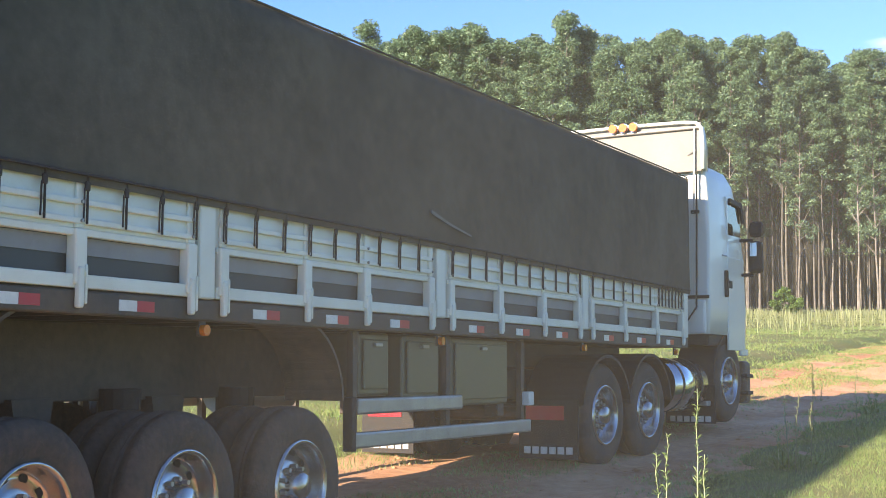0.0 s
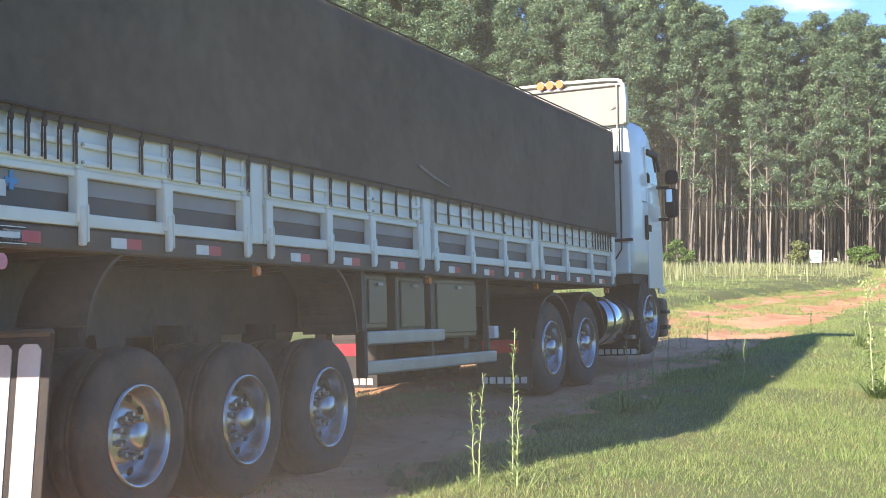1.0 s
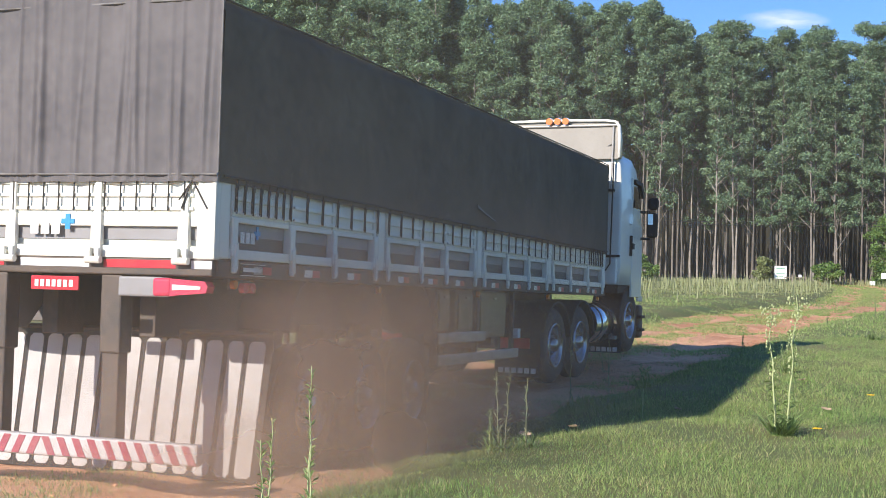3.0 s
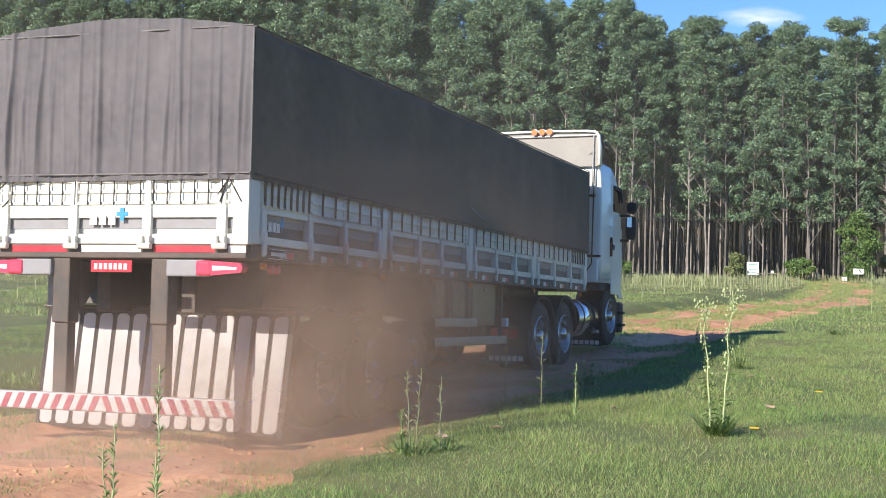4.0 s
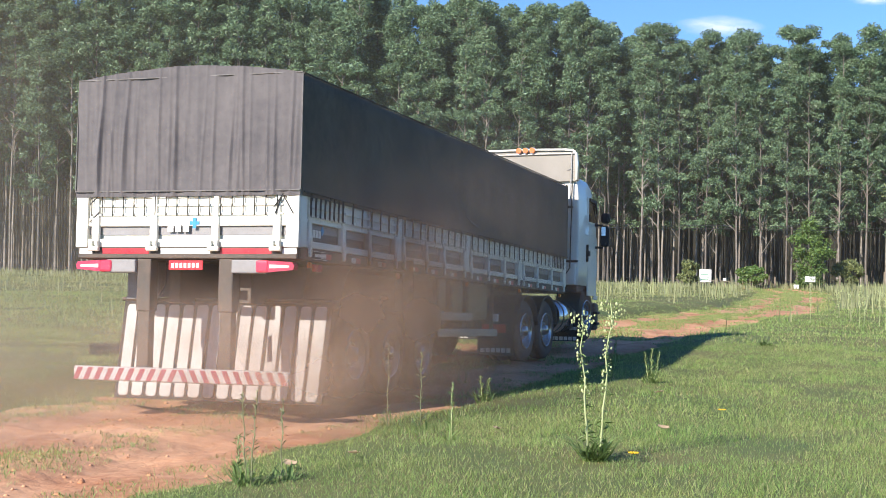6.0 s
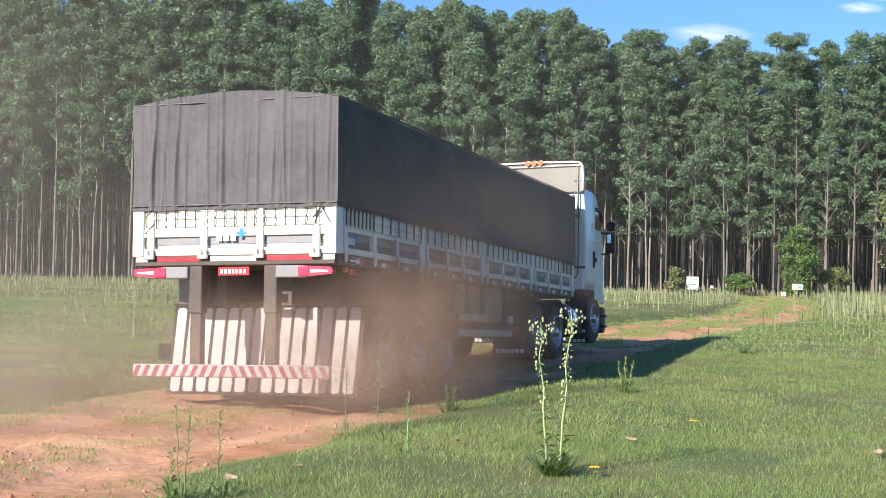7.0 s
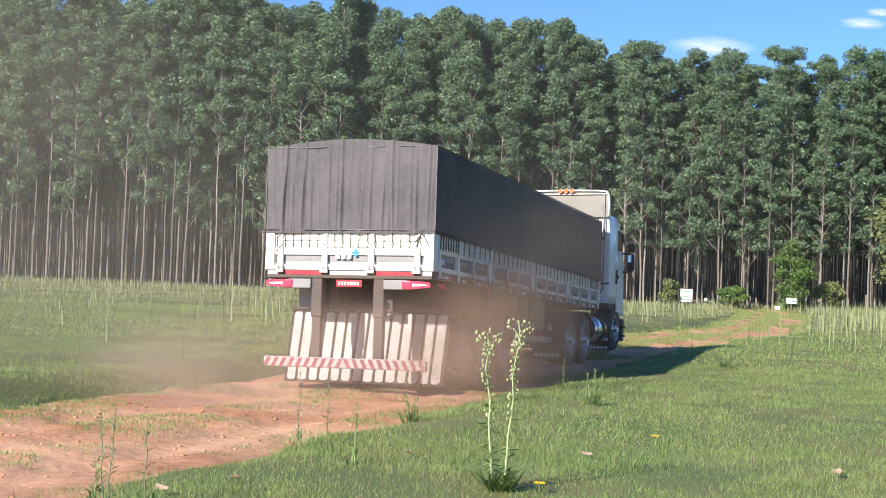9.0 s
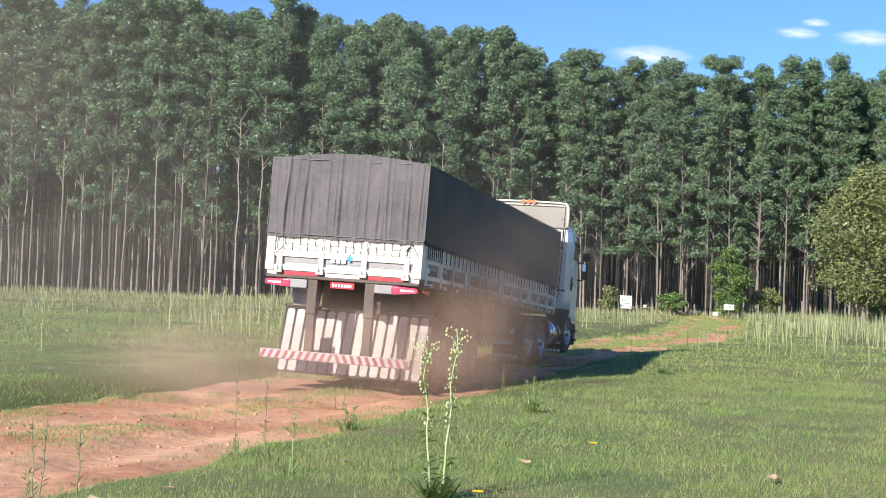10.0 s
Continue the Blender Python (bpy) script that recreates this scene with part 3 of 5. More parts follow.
    plate = part("maker_plate", bx(0.0, 0.004, 0.33, 0.72, -0.15, -0.06, 0.003), M_BLACK, trailer, "small black plate with white border bars")
    part("plate_bar", bx(0.002, 0.006, 0.38, 0.67, -0.12, -0.09, 0), M_STICKER, plate)
    for z0 in (-0.148, -0.067):
        part("plate_border", bx(0.002, 0.006, 0.335, 0.715, z0, z0 + 0.005, 0), M_STICKER, plate)

# ---- trailer: rear board, lamps, bumper ----
for sd in (1, -1):
    x0, x1 = sorted((sd * 1.16, sd * 1.305))
    part("rear_post", box(x0, x1, -0.05, 0.03, -0.05, 0.56, 0.012), M_WHITE, trailer, "white steel rear corner post")
tail = part("tailboard", box(-1.16, 1.16, -0.018, 0.02, 0.262, 0.535, 0.006), M_WHITE, trailer, "white ribbed drop tailboard")
part("bottom_rail", box(-1.16, 1.16, -0.035, 0.005, -0.045, 0.04, 0.008), M_WHITE, tail)
part("top_rail", box(-1.16, 1.16, -0.035, 0.005, 0.175, 0.262, 0.008), M_WHITE, tail)
part("infill_panel", box(-1.16, 1.16, 0.012, 0.03, 0.03, 0.19), M_WHITE, tail)
# upper part of the white infill, in grey
part("infill_band", box(-1.16, 1.16, 0.0, 0.012, 0.085, 0.178), M_GREY, tail)
for zz in (0.300, 0.395, 0.485):
    part("rib", box(-1.12, 1.12, -0.036, -0.014, zz - 0.013, zz + 0.013, 0.006), M_WHITE, tail)
for xx in (-1.06, -0.36, 0.36, 1.06):
    bm = box(xx - 0.045, xx + 0.045, -0.06, -0.01, -0.03, 0.27, 0.014)
    part("stake", bm, M_WHITE, tail)
    part("upper_stake", box(xx - 0.03, xx + 0.03, -0.045, -0.014, 0.262, 0.53, 0.01), M_WHITE, tail)
    bm = tube((xx - 0.035, -0.075, -0.06), (xx - 0.035, -0.075, 0.02), 0.022, seg=8)
    tube((xx + 0.035, -0.075, -0.06), (xx + 0.035, -0.075, 0.02), 0.022, bm, 8)
    tube((xx - 0.06, -0.075, -0.065), (xx + 0.06, -0.075, -0.065), 0.026, bm, 10)
    part("hinge", bm, M_WHITE, tail)
xx = -1.12
while xx < 1.13:
    bm = tube((xx, -0.045, 0.545), (xx, -0.045, 0.285), 0.0055, seg=6)
    part("strap", bm, M_BLACK, tail)
    xx += 0.128
for zz in (0.0, 0.19):
    part("tie_rope", tube((-1.14, -0.05, 0.41 - zz), (-1.02, -0.05, 0.52 - zz), 0.006, seg=6), M_BLACK, tail)
for a, b in (((1.10, 0.53), (1.24, 0.30)), ((1.04, 0.30), (1.13, 0.53)), ((1.02, 0.36), (1.14, 0.52))):
    part("tie_rope", tube((a[0], -0.055, a[1]), (b[0], -0.055, b[1]), 0.006, seg=6), M_BLACK, tail)
badge = part("emblem", box(-0.20, -0.13, -0.042, -0.036, 0.115, 0.195), M_STICKER, tail, "white and blue emblem shapes")
for xx in (-0.11, -0.02):
    part("emblem_block", box(xx, xx + 0.07, -0.042, -0.036, 0.115, 0.195), M_STICKER, badge)
part("emblem_cross", box(0.095, 0.135, -0.043, -0.036, 0.15, 0.26, bm=box(0.06, 0.17, -0.042, -0.036, 0.19, 0.225)), M_BLUE, badge)
for x0, x1, m in ((-1.26, -1.10, M_STICKER), (-0.98, -0.42, M_RED), (-0.28, 0.30, M_STICKER), (0.42, 1.0, M_RED), (1.12, 1.28, M_STICKER)):
    part("reflective_strip", box(x0, x1, -0.034, -0.028, -0.115, -0.058), m, trailer, "red reflective strip" if m is M_RED else "white reflective strip")
for sd in (1, -1):
    def sx(a, b):
        return sorted((sd * a, sd * b))
    x0, x1 = sx(0.56, 0.92)
    lamp = part("tail_lamp", box(x0, x1, -0.06, 0.05, -0.315, -0.175, 0.015), M_GREY, trailer, "grey and red tail lamp unit")
    x0, x1 = sx(0.84, 0.99)
    part("lens", box(x0, x1, -0.075, 0.03, -0.31, -0.18, 0.025, seg=3), M_LENS, lamp, "red round-edged lens")
    pts = [(sd * a, b) for a, b in ((0.98, -0.185), (1.25, -0.20), (1.275, -0.235), (1.26, -0.28), (0.98, -0.305))]
    part("lens", prism(pts, -0.07, 0.03), M_LENS, lamp, "long red lens")
    pts = [(sd * a, b) for a, b in ((1.0, -0.225), (1.22, -0.235), (1.22, -0.255), (1.0, -0.265))]
    part("reflector", prism(pts, -0.074, -0.068), M_STICKER, lamp)
    leg = part("underrun_leg", box(sd * 0.48 - 0.085, sd * 0.48 + 0.085, -0.02, 0.14, -0.72, -0.165, 0.015), M_CHASSIS, trailer, "dark steel underrun leg")
    part("leg_sleeve", box(sd * 0.48 - 0.07, sd * 0.48 + 0.07, 0.0, 0.12, -1.36, -0.70, 0.012), M_CHASSIS, leg)
part("guard_stay", side_prism([(0.50, -0.17), (0.80, -0.17), (0.80, -0.40), (0.62, -0.58), (0.50, -0.58)], -0.98, -0.68), M_GREY, trailer, "grey stay of the rear wheel guard")
plate = part("number_plate", box(-0.17, 0.23, -0.05, -0.035, -0.285, -0.185, 0.004), M_RED, trailer, "red number plate with white bars")
for k in range(7):
    part("plate_bar", box(-0.135 + k * 0.048, -0.103 + k * 0.048, -0.054, -0.05, -0.262, -0.212), M_STICKER, plate)
bump = part("underrun_bumper", box(-1.25, 1.25, -0.09, 0.0, -1.46, -1.31, 0.02), M_BUMPER, trailer, "white bumper beam with red diagonal stripes")
for k in range(20):
    xc = -1.19 + k * 0.125
    sl = -0.06 if xc > 0 else 0.06
    part("red_stripe", prism([(xc - 0.03 - sl / 2, -1.45), (xc + 0.03 - sl / 2, -1.45), (xc + 0.03 + sl / 2, -1.322), (xc - 0.03 + sl / 2, -1.322)], -0.0935, -0.088), M_STRIPE, bump)

# mud flap right across, swung a little aside, with big white slanted bars
YF = 0.90


def swung(bm):
    """The rubber hangs askew: its lower edge has swung to the left."""
    for v in bm.verts:
        v.co.x += 0.10 * (v.co.z + 0.58)
    return bm


flap = part("mud_flap", swung(box(-1.25, 1.31, YF, YF + 0.02, -1.70, -0.58, 0.006)), M_BLACK, trailer, "black rubber mud flap with large white slanted bars")
for k in range(14):             # in seven pairs
    x0, wd, cut = -1.20 + (k // 2) * 0.357 + (0.0, 0.172)[k % 2], (0.128, 0.138)[k % 2], 0.028
    z0, z1 = -1.665, -0.635
    pts = [(x0 + cut, z0), (x0 + wd - cut, z0), (x0 + wd, z0 + cut), (x0 + wd, z1 - cut), (x0 + wd - cut, z1), (x0 + cut, z1), (x0, z1 - cut), (x0, z0 + cut)]
    part("white_bar", swung(prism(pts, YF - 0.006, YF + 0.001)), M_BUMPER, flap)
part("flap_rail", tube((-1.28, YF + 0.01, -0.58), (1.30, YF + 0.01, -0.58), 0.022, seg=8), M_CHASSIS, flap)


# ---- trailer: tarpaulin ----
def tarp_mesh():
    """The cover: sides, arched top and closed ends in one sheet, with folds and sags."""
    bm = bmesh.new()
    ny, ring = 100, []
    outline = [(1.0, z) for z in np.linspace(0, 1, 15)] + [(x, 1.0) for x in np.linspace(0.94, -0.94, 25)] + [(-1.0, z) for z in np.linspace(1, 0, 15)]
    for j in range(ny + 1):
        y = -0.035 + (LENGTH + 0.07) * j / ny
        top = 1.745 + 0.155 * j / ny
        sag = 0.022 * math.cos(2 * math.pi * y / 1.55) ** 2
        row = []
        for u, v in outline:
            if abs(u) == 1.0:
                z = 0.485 + (top - 0.485) * v
                b = 0.016 * noise.noise(Vector((y * 0.7, z * 1.3, u * 5))) + 0.006 * noise.noise(Vector((y * 3.1, z * 0.9, u * 9)))
                tuck = -0.012 * math.sin(v * math.pi) * math.cos(2 * math.pi * y / 1.55) ** 2
                x = u * (HALF + 0.022 + b + tuck - 0.03 * max(0, v - 0.94) / 0.06)
            else:
                x = u * (HALF + 0.0)
                z = top + 0.115 * (1 - u * u) - sag * (1 - 0.5 * u * u) + 0.008 * noise.noise(Vector((x * 2, y * 2, 3)))
            row.append(bm.verts.new((x, y, z)))
        ring.append(row)
    for a, b in zip(ring, ring[1:]):
        for k in range(len(outline) - 1):
            bm.faces.new((a[k], a[k + 1], b[k + 1], b[k])).smooth = True
    bmesh.ops.recalc_face_normals(bm, faces=bm.faces[:])
    return bm


def tarp_end(y, front):
    """The hanging end sheet with long vertical folds."""
    bm = bmesh.new()
    nx, nz, rows = 240, 24, []
    r2 = random.Random(11)
    folds = [(r2.uniform(-1.25, 1.25), r2.uniform(0.010, 0.024), r2.uniform(0.004, 0.020), r2.uniform(-0.07, 0.07)) for _ in range(58)]
    top0 = 1.90 if front else 1.745
    for i in range(nx + 1):
        x = -1.315 + 2.63 * i / nx
        col = []
        for k in range(nz + 1):
            v = k / nz
            z = 0.49 + (top0 + 0.115 * (1 - (x / 1.3) ** 2) * (1 if v > 0.97 else v * 0.25) - 0.49) * v
            z -= 0.006 * abs(math.sin(x * 9)) * (1 - v) ** 4
            d = 0.030 * noise.noise(Vector((x * 3.2, z * 0.8, 7.0))) + 0.012 * noise.noise(Vector((x * 7.5, z * 1.6, 2.0)))
            for fx, fw, fd, fs in folds:
                d -= fd * math.exp(-((x - fx - fs * v) / fw) ** 2) * (0.45 + 0.55 * math.sin(math.pi * min(1, v * 1.1 + 0.12)))
            col.append(bm.verts.new((x, y + (-d if front else d) * 1.0 + (0.0 if front else -0.015), z)))
        rows.append(col)
    for a, b in zip(rows, rows[1:]):
        for k in range(nz):
            bm.faces.new((a[k], b[k], b[k + 1], a[k + 1])).smooth = True
    return bm


tarp = part("tarpaulin", tarp_mesh(), M_TARP, trailer, "black truck tarpaulin over arched bows")
part("rear_sheet", tarp_end(-0.045, False), M_TARP_END, tarp, "hanging black tarpaulin end with vertical folds")
part("front_sheet", tarp_end(LENGTH + 0.045, True), M_TARP, tarp)
part("seam", tube((-1.315, -0.066, 1.748), (1.315, -0.066, 1.748), 0.008, seg=6), M_CREASE, tarp)
for sd in (1, -1):
    part("corner_seam", tube((sd * 1.318, -0.058, 0.55), (sd * 1.316, -0.058, 1.745), 0.0065, seg=6), M_CREASE, tarp)
part("hem_rope", tube((-1.31, -0.075, 0.545), (1.32, -0.075, 0.535), 0.008, seg=6), M_CREASE, tarp)
for sd in (1, -1):
    part("hem_rope", tube((sd * 1.335, 0.0, 0.53), (sd * 1.335, LENGTH, 0.53), 0.009, seg=6), M_BLACK, tarp)
    part("seam", tube((sd * 1.316, -0.03, 1.745), (sd * 1.316, LENGTH, 1.90), 0.009, seg=6), M_TARP, tarp)
# pale worn crease on the visible side
crease = bmesh.new()
CREASE = [(5.66, 0.762, 0.030), (5.98, 0.690, 0.022), (6.35, 0.630, 0.014)]
for (ya, za, wa), (yb, zb, wb) in zip(CREASE, CREASE[1:]):
    side_prism([(ya, za - wa), (yb, zb - wb), (yb, zb), (ya, za)], 1.342, 1.350, crease)
part("worn_crease", crease, M_CREASE, tarp)
part("headboard", box(-1.28, 1.28, LENGTH - 0.06, LENGTH - 0.01, -0.04, 1.5, 0.01), M_WHITE, trailer, "white front wall of the load bed")

# ---- tractor unit ----
for sd in (1, -1):
    x0, x1 = sorted((sd * 0.34, sd * 0.44))
    part("frame_rail", box(x0, x1, 9.0, 15.4, -0.72, -0.42, 0.01), M_CHASSIS, tractor)
part("fifth_wheel", box(-0.5, 0.5, 9.9, 11.0, -0.45, -0.39, 0.02), M_CHASSIS, tractor)
for sd in (1, -1):
    x0, x1 = sorted((sd * 0.62, sd * 1.27))
    for yy in (9.90, 11.06):
        zz = -0.885 if yy < 10 else -0.86
        part("mudguard", arc_fender(yy, zz, 0.615, radians(10), radians(170), x0, x1, 0.03, 16), M_BLACK, tractor, "black plastic mudguard over the drive wheel")
    fl = part("mud_flap", box(x0, x1, 9.17, 9.19, -1.30, -0.72, 0.004), M_BLACK, tractor, "black mud flap with a row of white bars")
    for k in range(6):
        a = x0 + 0.06 + k * 0.092
        part("white_bar", box(a, a + 0.07, 9.163, 9.171, -1.25, -1.18), M_STICKER, fl)
    part("red_patch", box(x0 + 0.08, x1 - 0.15, 9.163, 9.171, -0.92, -0.78), M_RED, fl)
    part("mudguard", arc_fender(13.82, -0.56, 0.585, radians(62), radians(188), x0 + (0.1 if sd > 0 else 0.06), x1 - (0.06 if sd > 0 else 0.1), 0.04, 18), M_BLACK, tractor, "black wheel arch of the steering wheel")
    # steering mud flap
    fl = part("mud_flap", box(x0, x1, 13.12, 13.14, -1.08, -0.60, 0.004), M_BLACK, tractor, "black mud flap with a row of white bars")
    for k in range(6):
        a = x0 + 0.06 + k * 0.092
        part("white_bar", box(a, a + 0.07, 13.112, 13.121, -1.06, -0.99), M_STICKER, fl)
# fuel tank, polished, with straps
for sd in (1, -1):
    tank = part("fuel_tank", tube((sd * 0.93, 11.85, -0.60), (sd * 0.93, 12.95, -0.60), 0.315, seg=36), M_ALU, tractor, "polished aluminium fuel tank")
    for f in tank.data.polygons:
        f.use_smooth = abs(f.normal.y) < 0.5
    for yy in (12.1, 12.7):
        part("tank_strap", tube((sd * 0.93, yy, -0.60), (sd * 0.93, yy + 0.06, -0.60), 0.322, seg=36), M_BLACK, tank)
    x0, x1 = sorted((sd * 0.9, sd * 1.22))
    part("step", box(x0, x1, 12.97, 13.11, -0.86, -0.80, 0.01), M_STEEL, tractor)


def cab_shell():
    """The cab's body: a tall box that narrows and rounds to the front and roof."""
    bm = bmesh.new()
    rings = []
    for z, hw, yb, yf, rb, rf in ((0.02, 1.235, 13.22, 15.46, 0.05, 0.20), (0.35, 1.25, 13.22, 15.46, 0.05, 0.22), (0.95, 1.25, 13.22, 15.40, 0.05, 0.24),
                                  (1.25, 1.25, 13.22, 15.30, 0.05, 0.26), (1.70, 1.235, 13.22, 15.12, 0.05, 0.28), (1.95, 1.215, 13.22, 14.95, 0.06, 0.30),
                                  (2.10, 1.17, 13.24, 14.75, 0.08, 0.32), (2.16, 1.08, 13.30, 14.55, 0.10, 0.32)):
        pts = []
        for cx, cy, r, a0 in ((hw - rb, yb + rb, rb, -90), (hw - rf, yf - rf, rf, 0), (-hw + rf, yf - rf, rf, 90), (-hw + rb, yb + rb, rb, 180)):
            for k in range(7):
                a = radians(a0 + 15 * k)
                pts.append(bm.verts.new((cx + r * math.cos(a), cy + r * math.sin(a), z)))
        rings.append(pts)
    n = len(rings[0])
    for a, b in zip(rings, rings[1:]):
        for k in range(n):
            bm.faces.new((a[k], a[(k + 1) % n], b[(k + 1) % n], b[k])).smooth = True
    bm.faces.new(rings[-1])
    bm.faces.new(rings[0][::-1])
    return bm


cab = part("cab", cab_shell(), M_CAB, tractor, "white sleeper cab")
part("floor_skirt", box(-1.20, 1.20, 13.30, 15.40, -0.12, 0.03, 0.02), M_BLACK, cab)
part("windscreen", box(-1.05, 1.05, 15.05, 15.12, 1.05, 1.75, 0.02), M_GLASS, cab)
bumper = part("front_bumper", box(-1.22, 1.22, 14.44, 14.70, -0.86, -0.30, 0.06, seg=3), M_CHASSIS, tractor, "dark grey front bumper with boarding steps")
for sd in (1, -1):
    for zz in (-0.50, -0.72):
        part("boarding_step", box(sd * 1.16 - 0.10, sd * 1.16 + 0.10, 14.42, 14.66, zz - 0.025, zz + 0.025, 0.012), M_BLACK, bumper)
part("back_band", box(-1.24, 1.24, 13.195, 13.222, 0.46, 0.50, 0.004), M_BLACK, cab)
part("lower_back_panel", box(-1.20, 1.20, 13.16, 13.23, 0.02, 0.44, 0.03), M_CAB, cab)
for sd in (1, -1):
    def q(d0, d1, y0, y1, z0, z1, r=0.006):
        x0, x1 = sorted((sd * (1.25 + d0), sd * (1.25 + d1)))
        return box(x0, x1, y0, y1, z0, z1, r)
    door = part("door", q(-0.02, 0.008, 14.20, 15.16, -0.17, 1.02), M_CAB, cab, "white cab door")
    part("door_skirt", q(-0.04, 0.004, 14.95, 15.36, -0.24, -0.15, 0.02), M_CAB, door)
    part("window", side_prism([(14.28, 1.06), (15.10, 1.00), (14.94, 1.74), (14.28, 1.74)], sd * 1.225, sd * 1.248), M_GLASS, door, "dark side window")
    part("window_frame", q(-0.03, 0.006, 14.20, 14.27, 1.0, 1.80), M_CAB, door)
    part("door_handle", q(0.0, 0.018, 14.26, 14.42, 0.62, 0.72, 0.008), M_BLACK, door)
    part("air_intake", q(0.0, 0.015, 14.02, 14.14, 0.50, 0.84, 0.03), M_BLACK, cab)
    part("side_stripe", q(0.0, 0.0105, 13.9, 14.19, 1.02, 1.035, 0), M_GREY, cab)
    part("wind_deflector", side_prism([(14.30, 1.78), (14.98, 1.76), (15.12, 1.52), (15.06, 1.50), (14.90, 1.70), (14.30, 1.72)], sd * 1.25, sd * 1.285), M_BLACK, cab, "dark window wind deflector")
    mir = part("side_mirror", q(0.10, 0.28, 15.0, 15.18, 0.84, 1.26, 0.05), M_BLACK, cab, "tall black side mirror housing")
    part("mirror_head", q(0.11, 0.30, 15.0, 15.14, 1.31, 1.52, 0.06), M_BLACK, mir)
    part("mirror_glass", q(0.13, 0.22, 14.992, 15.002, 1.06, 1.24, 0), M_MIRROR, mir)
    x0 = sd * 1.22
    part("mirror_arm", tube((x0, 14.95, 1.27), (sd * 1.40, 15.08, 1.27), 0.022, tube((x0, 15.0, 0.82), (sd * 1.40, 15.08, 0.82), 0.022)), M_BLACK, mir)
    part("air_hose", tube((sd * 1.12, 13.14, 2.0), (sd * 1.10, 13.10, 0.35), 0.012, tube((sd * 1.10, 13.10, 0.35), (sd * 0.9, 12.9, 0.0), 0.012)), M_BLACK, cab)
    part("hook", box(sd * 1.08 - 0.05, sd * 1.08 + 0.05, 13.15, 13.23, 1.52, 1.56, 0.006), M_BLACK, cab)


# roof air deflector: a shell that is open to the rear
def roof_shell():
    bm = bmesh.new()
    rings = []
    for y, h, hw in ((13.02, 0.62, 1.24), (13.16, 0.615, 1.24), (13.34, 0.53, 1.22), (13.62, 0.34, 1.12), (14.0, 0.10, 0.95)):
        z0 = 2.06 if y < 14.5 else 2.10
        o = []
        for u, v in ((1, 0), (1.0, 0.55), (0.985, 0.86), (0.93, 0.97), (0.8, 1.0), (0.4, 1.02), (0, 1.025), (-0.4, 1.02), (-0.8, 1.0), (-0.93, 0.97), (-0.985, 0.86), (-1.0, 0.55), (-1, 0)):
            o.append(bm.verts.new((u * hw, y, z0 + v * h)))
        rings.append(o)
    for a, b in zip(rings, rings[1:]):
        for k in range(len(a) - 1):
            bm.faces.new((a[k], a[k + 1], b[k + 1], b[k])).smooth = True
    bmesh.ops.recalc_face_normals(bm, faces=bm.faces[:])
    bmesh.ops.solidify(bm, geom=bm.faces[:], thickness=0.035)
    return bm


roof = part("roof_deflector", roof_shell(), M_CAB, cab, "white roof air deflector with beige inside")
part("inner_panel", box(-1.195, 1.195, 13.10, 13.14, 2.04, 2.655, 0.01), M_FAIR, roof, "beige inner panel of the roof deflector")
part("support_bar", tube((-1.18, 13.06, 2.585), (1.18, 13.06, 2.585), 0.018, seg=8), M_STEEL, roof)
part("support_bar", tube((1.12, 13.05, 2.60), (1.10, 13.05, 1.55), 0.014, seg=8), M_STEEL, roof)
part("support_bar", tube((1.13, 13.05, 2.30), (0.70, 13.28, 2.10), 0.012, seg=8), M_STEEL, roof)
for xx in (0.04, 0.18, 0.32):
    lamp = part("roof_lamp", tube((xx, 12.97, 2.66), (xx, 13.05, 2.66), 0.056, seg=16), M_ORANGE, roof, "round orange roof lamp")
    part("lamp_rim", tube((xx, 13.03, 2.66), (xx, 13.07, 2.66), 0.064, seg=16), M_ALU, lamp)
cab.matrix_basis = Matrix.Translation((0, 13.06, 0)) @ Matrix.Diagonal((1, 0.67, 1, 1)) @ Matrix.Translation((0, -13.22, 0))


# ---- plantation of tall eucalyptus ----
def leaves(centres, radii, count, size, rs, droop=0.5, fill=0.45, dome=0.0):
    """Many small pointed leaf sprays round clump centres, one triangle each; domed clumps are bare below."""
    k = rs.choice(len(centres), count, p=radii ** 2 / (radii ** 2).sum())
    d = rs.normal(size=(count, 3))
    d /= np.linalg.norm(d, axis=1)[:, None]
    if dome:
        d[:, 2] = np.where(d[:, 2] < -dome, -d[:, 2], d[:, 2])
    d *= (rs.random(count) ** fill)[:, None]
    p = centres[k] + d * radii[k][:, None] * np.array([1, 1, 0.78])
    a = rs.normal(size=(count, 3))
    a[:, 2] = a[:, 2] * 0.6 - droop
    a /= np.linalg.norm(a, axis=1)[:, None]
    b = np.cross(a, rs.normal(size=(count, 3)))
    b /= np.linalg.norm(b, axis=1)[:, None]
    s = size * rs.uniform(0.6, 1.4, count)[:, None]
    v = np.stack([p - a * s * 0.5 + b * s * 0.2, p - a * s * 0.45 - b * s * 0.22, p + a * s * 0.5], 1).reshape(-1, 3)
    return v, np.arange(3 * count).reshape(-1, 3)


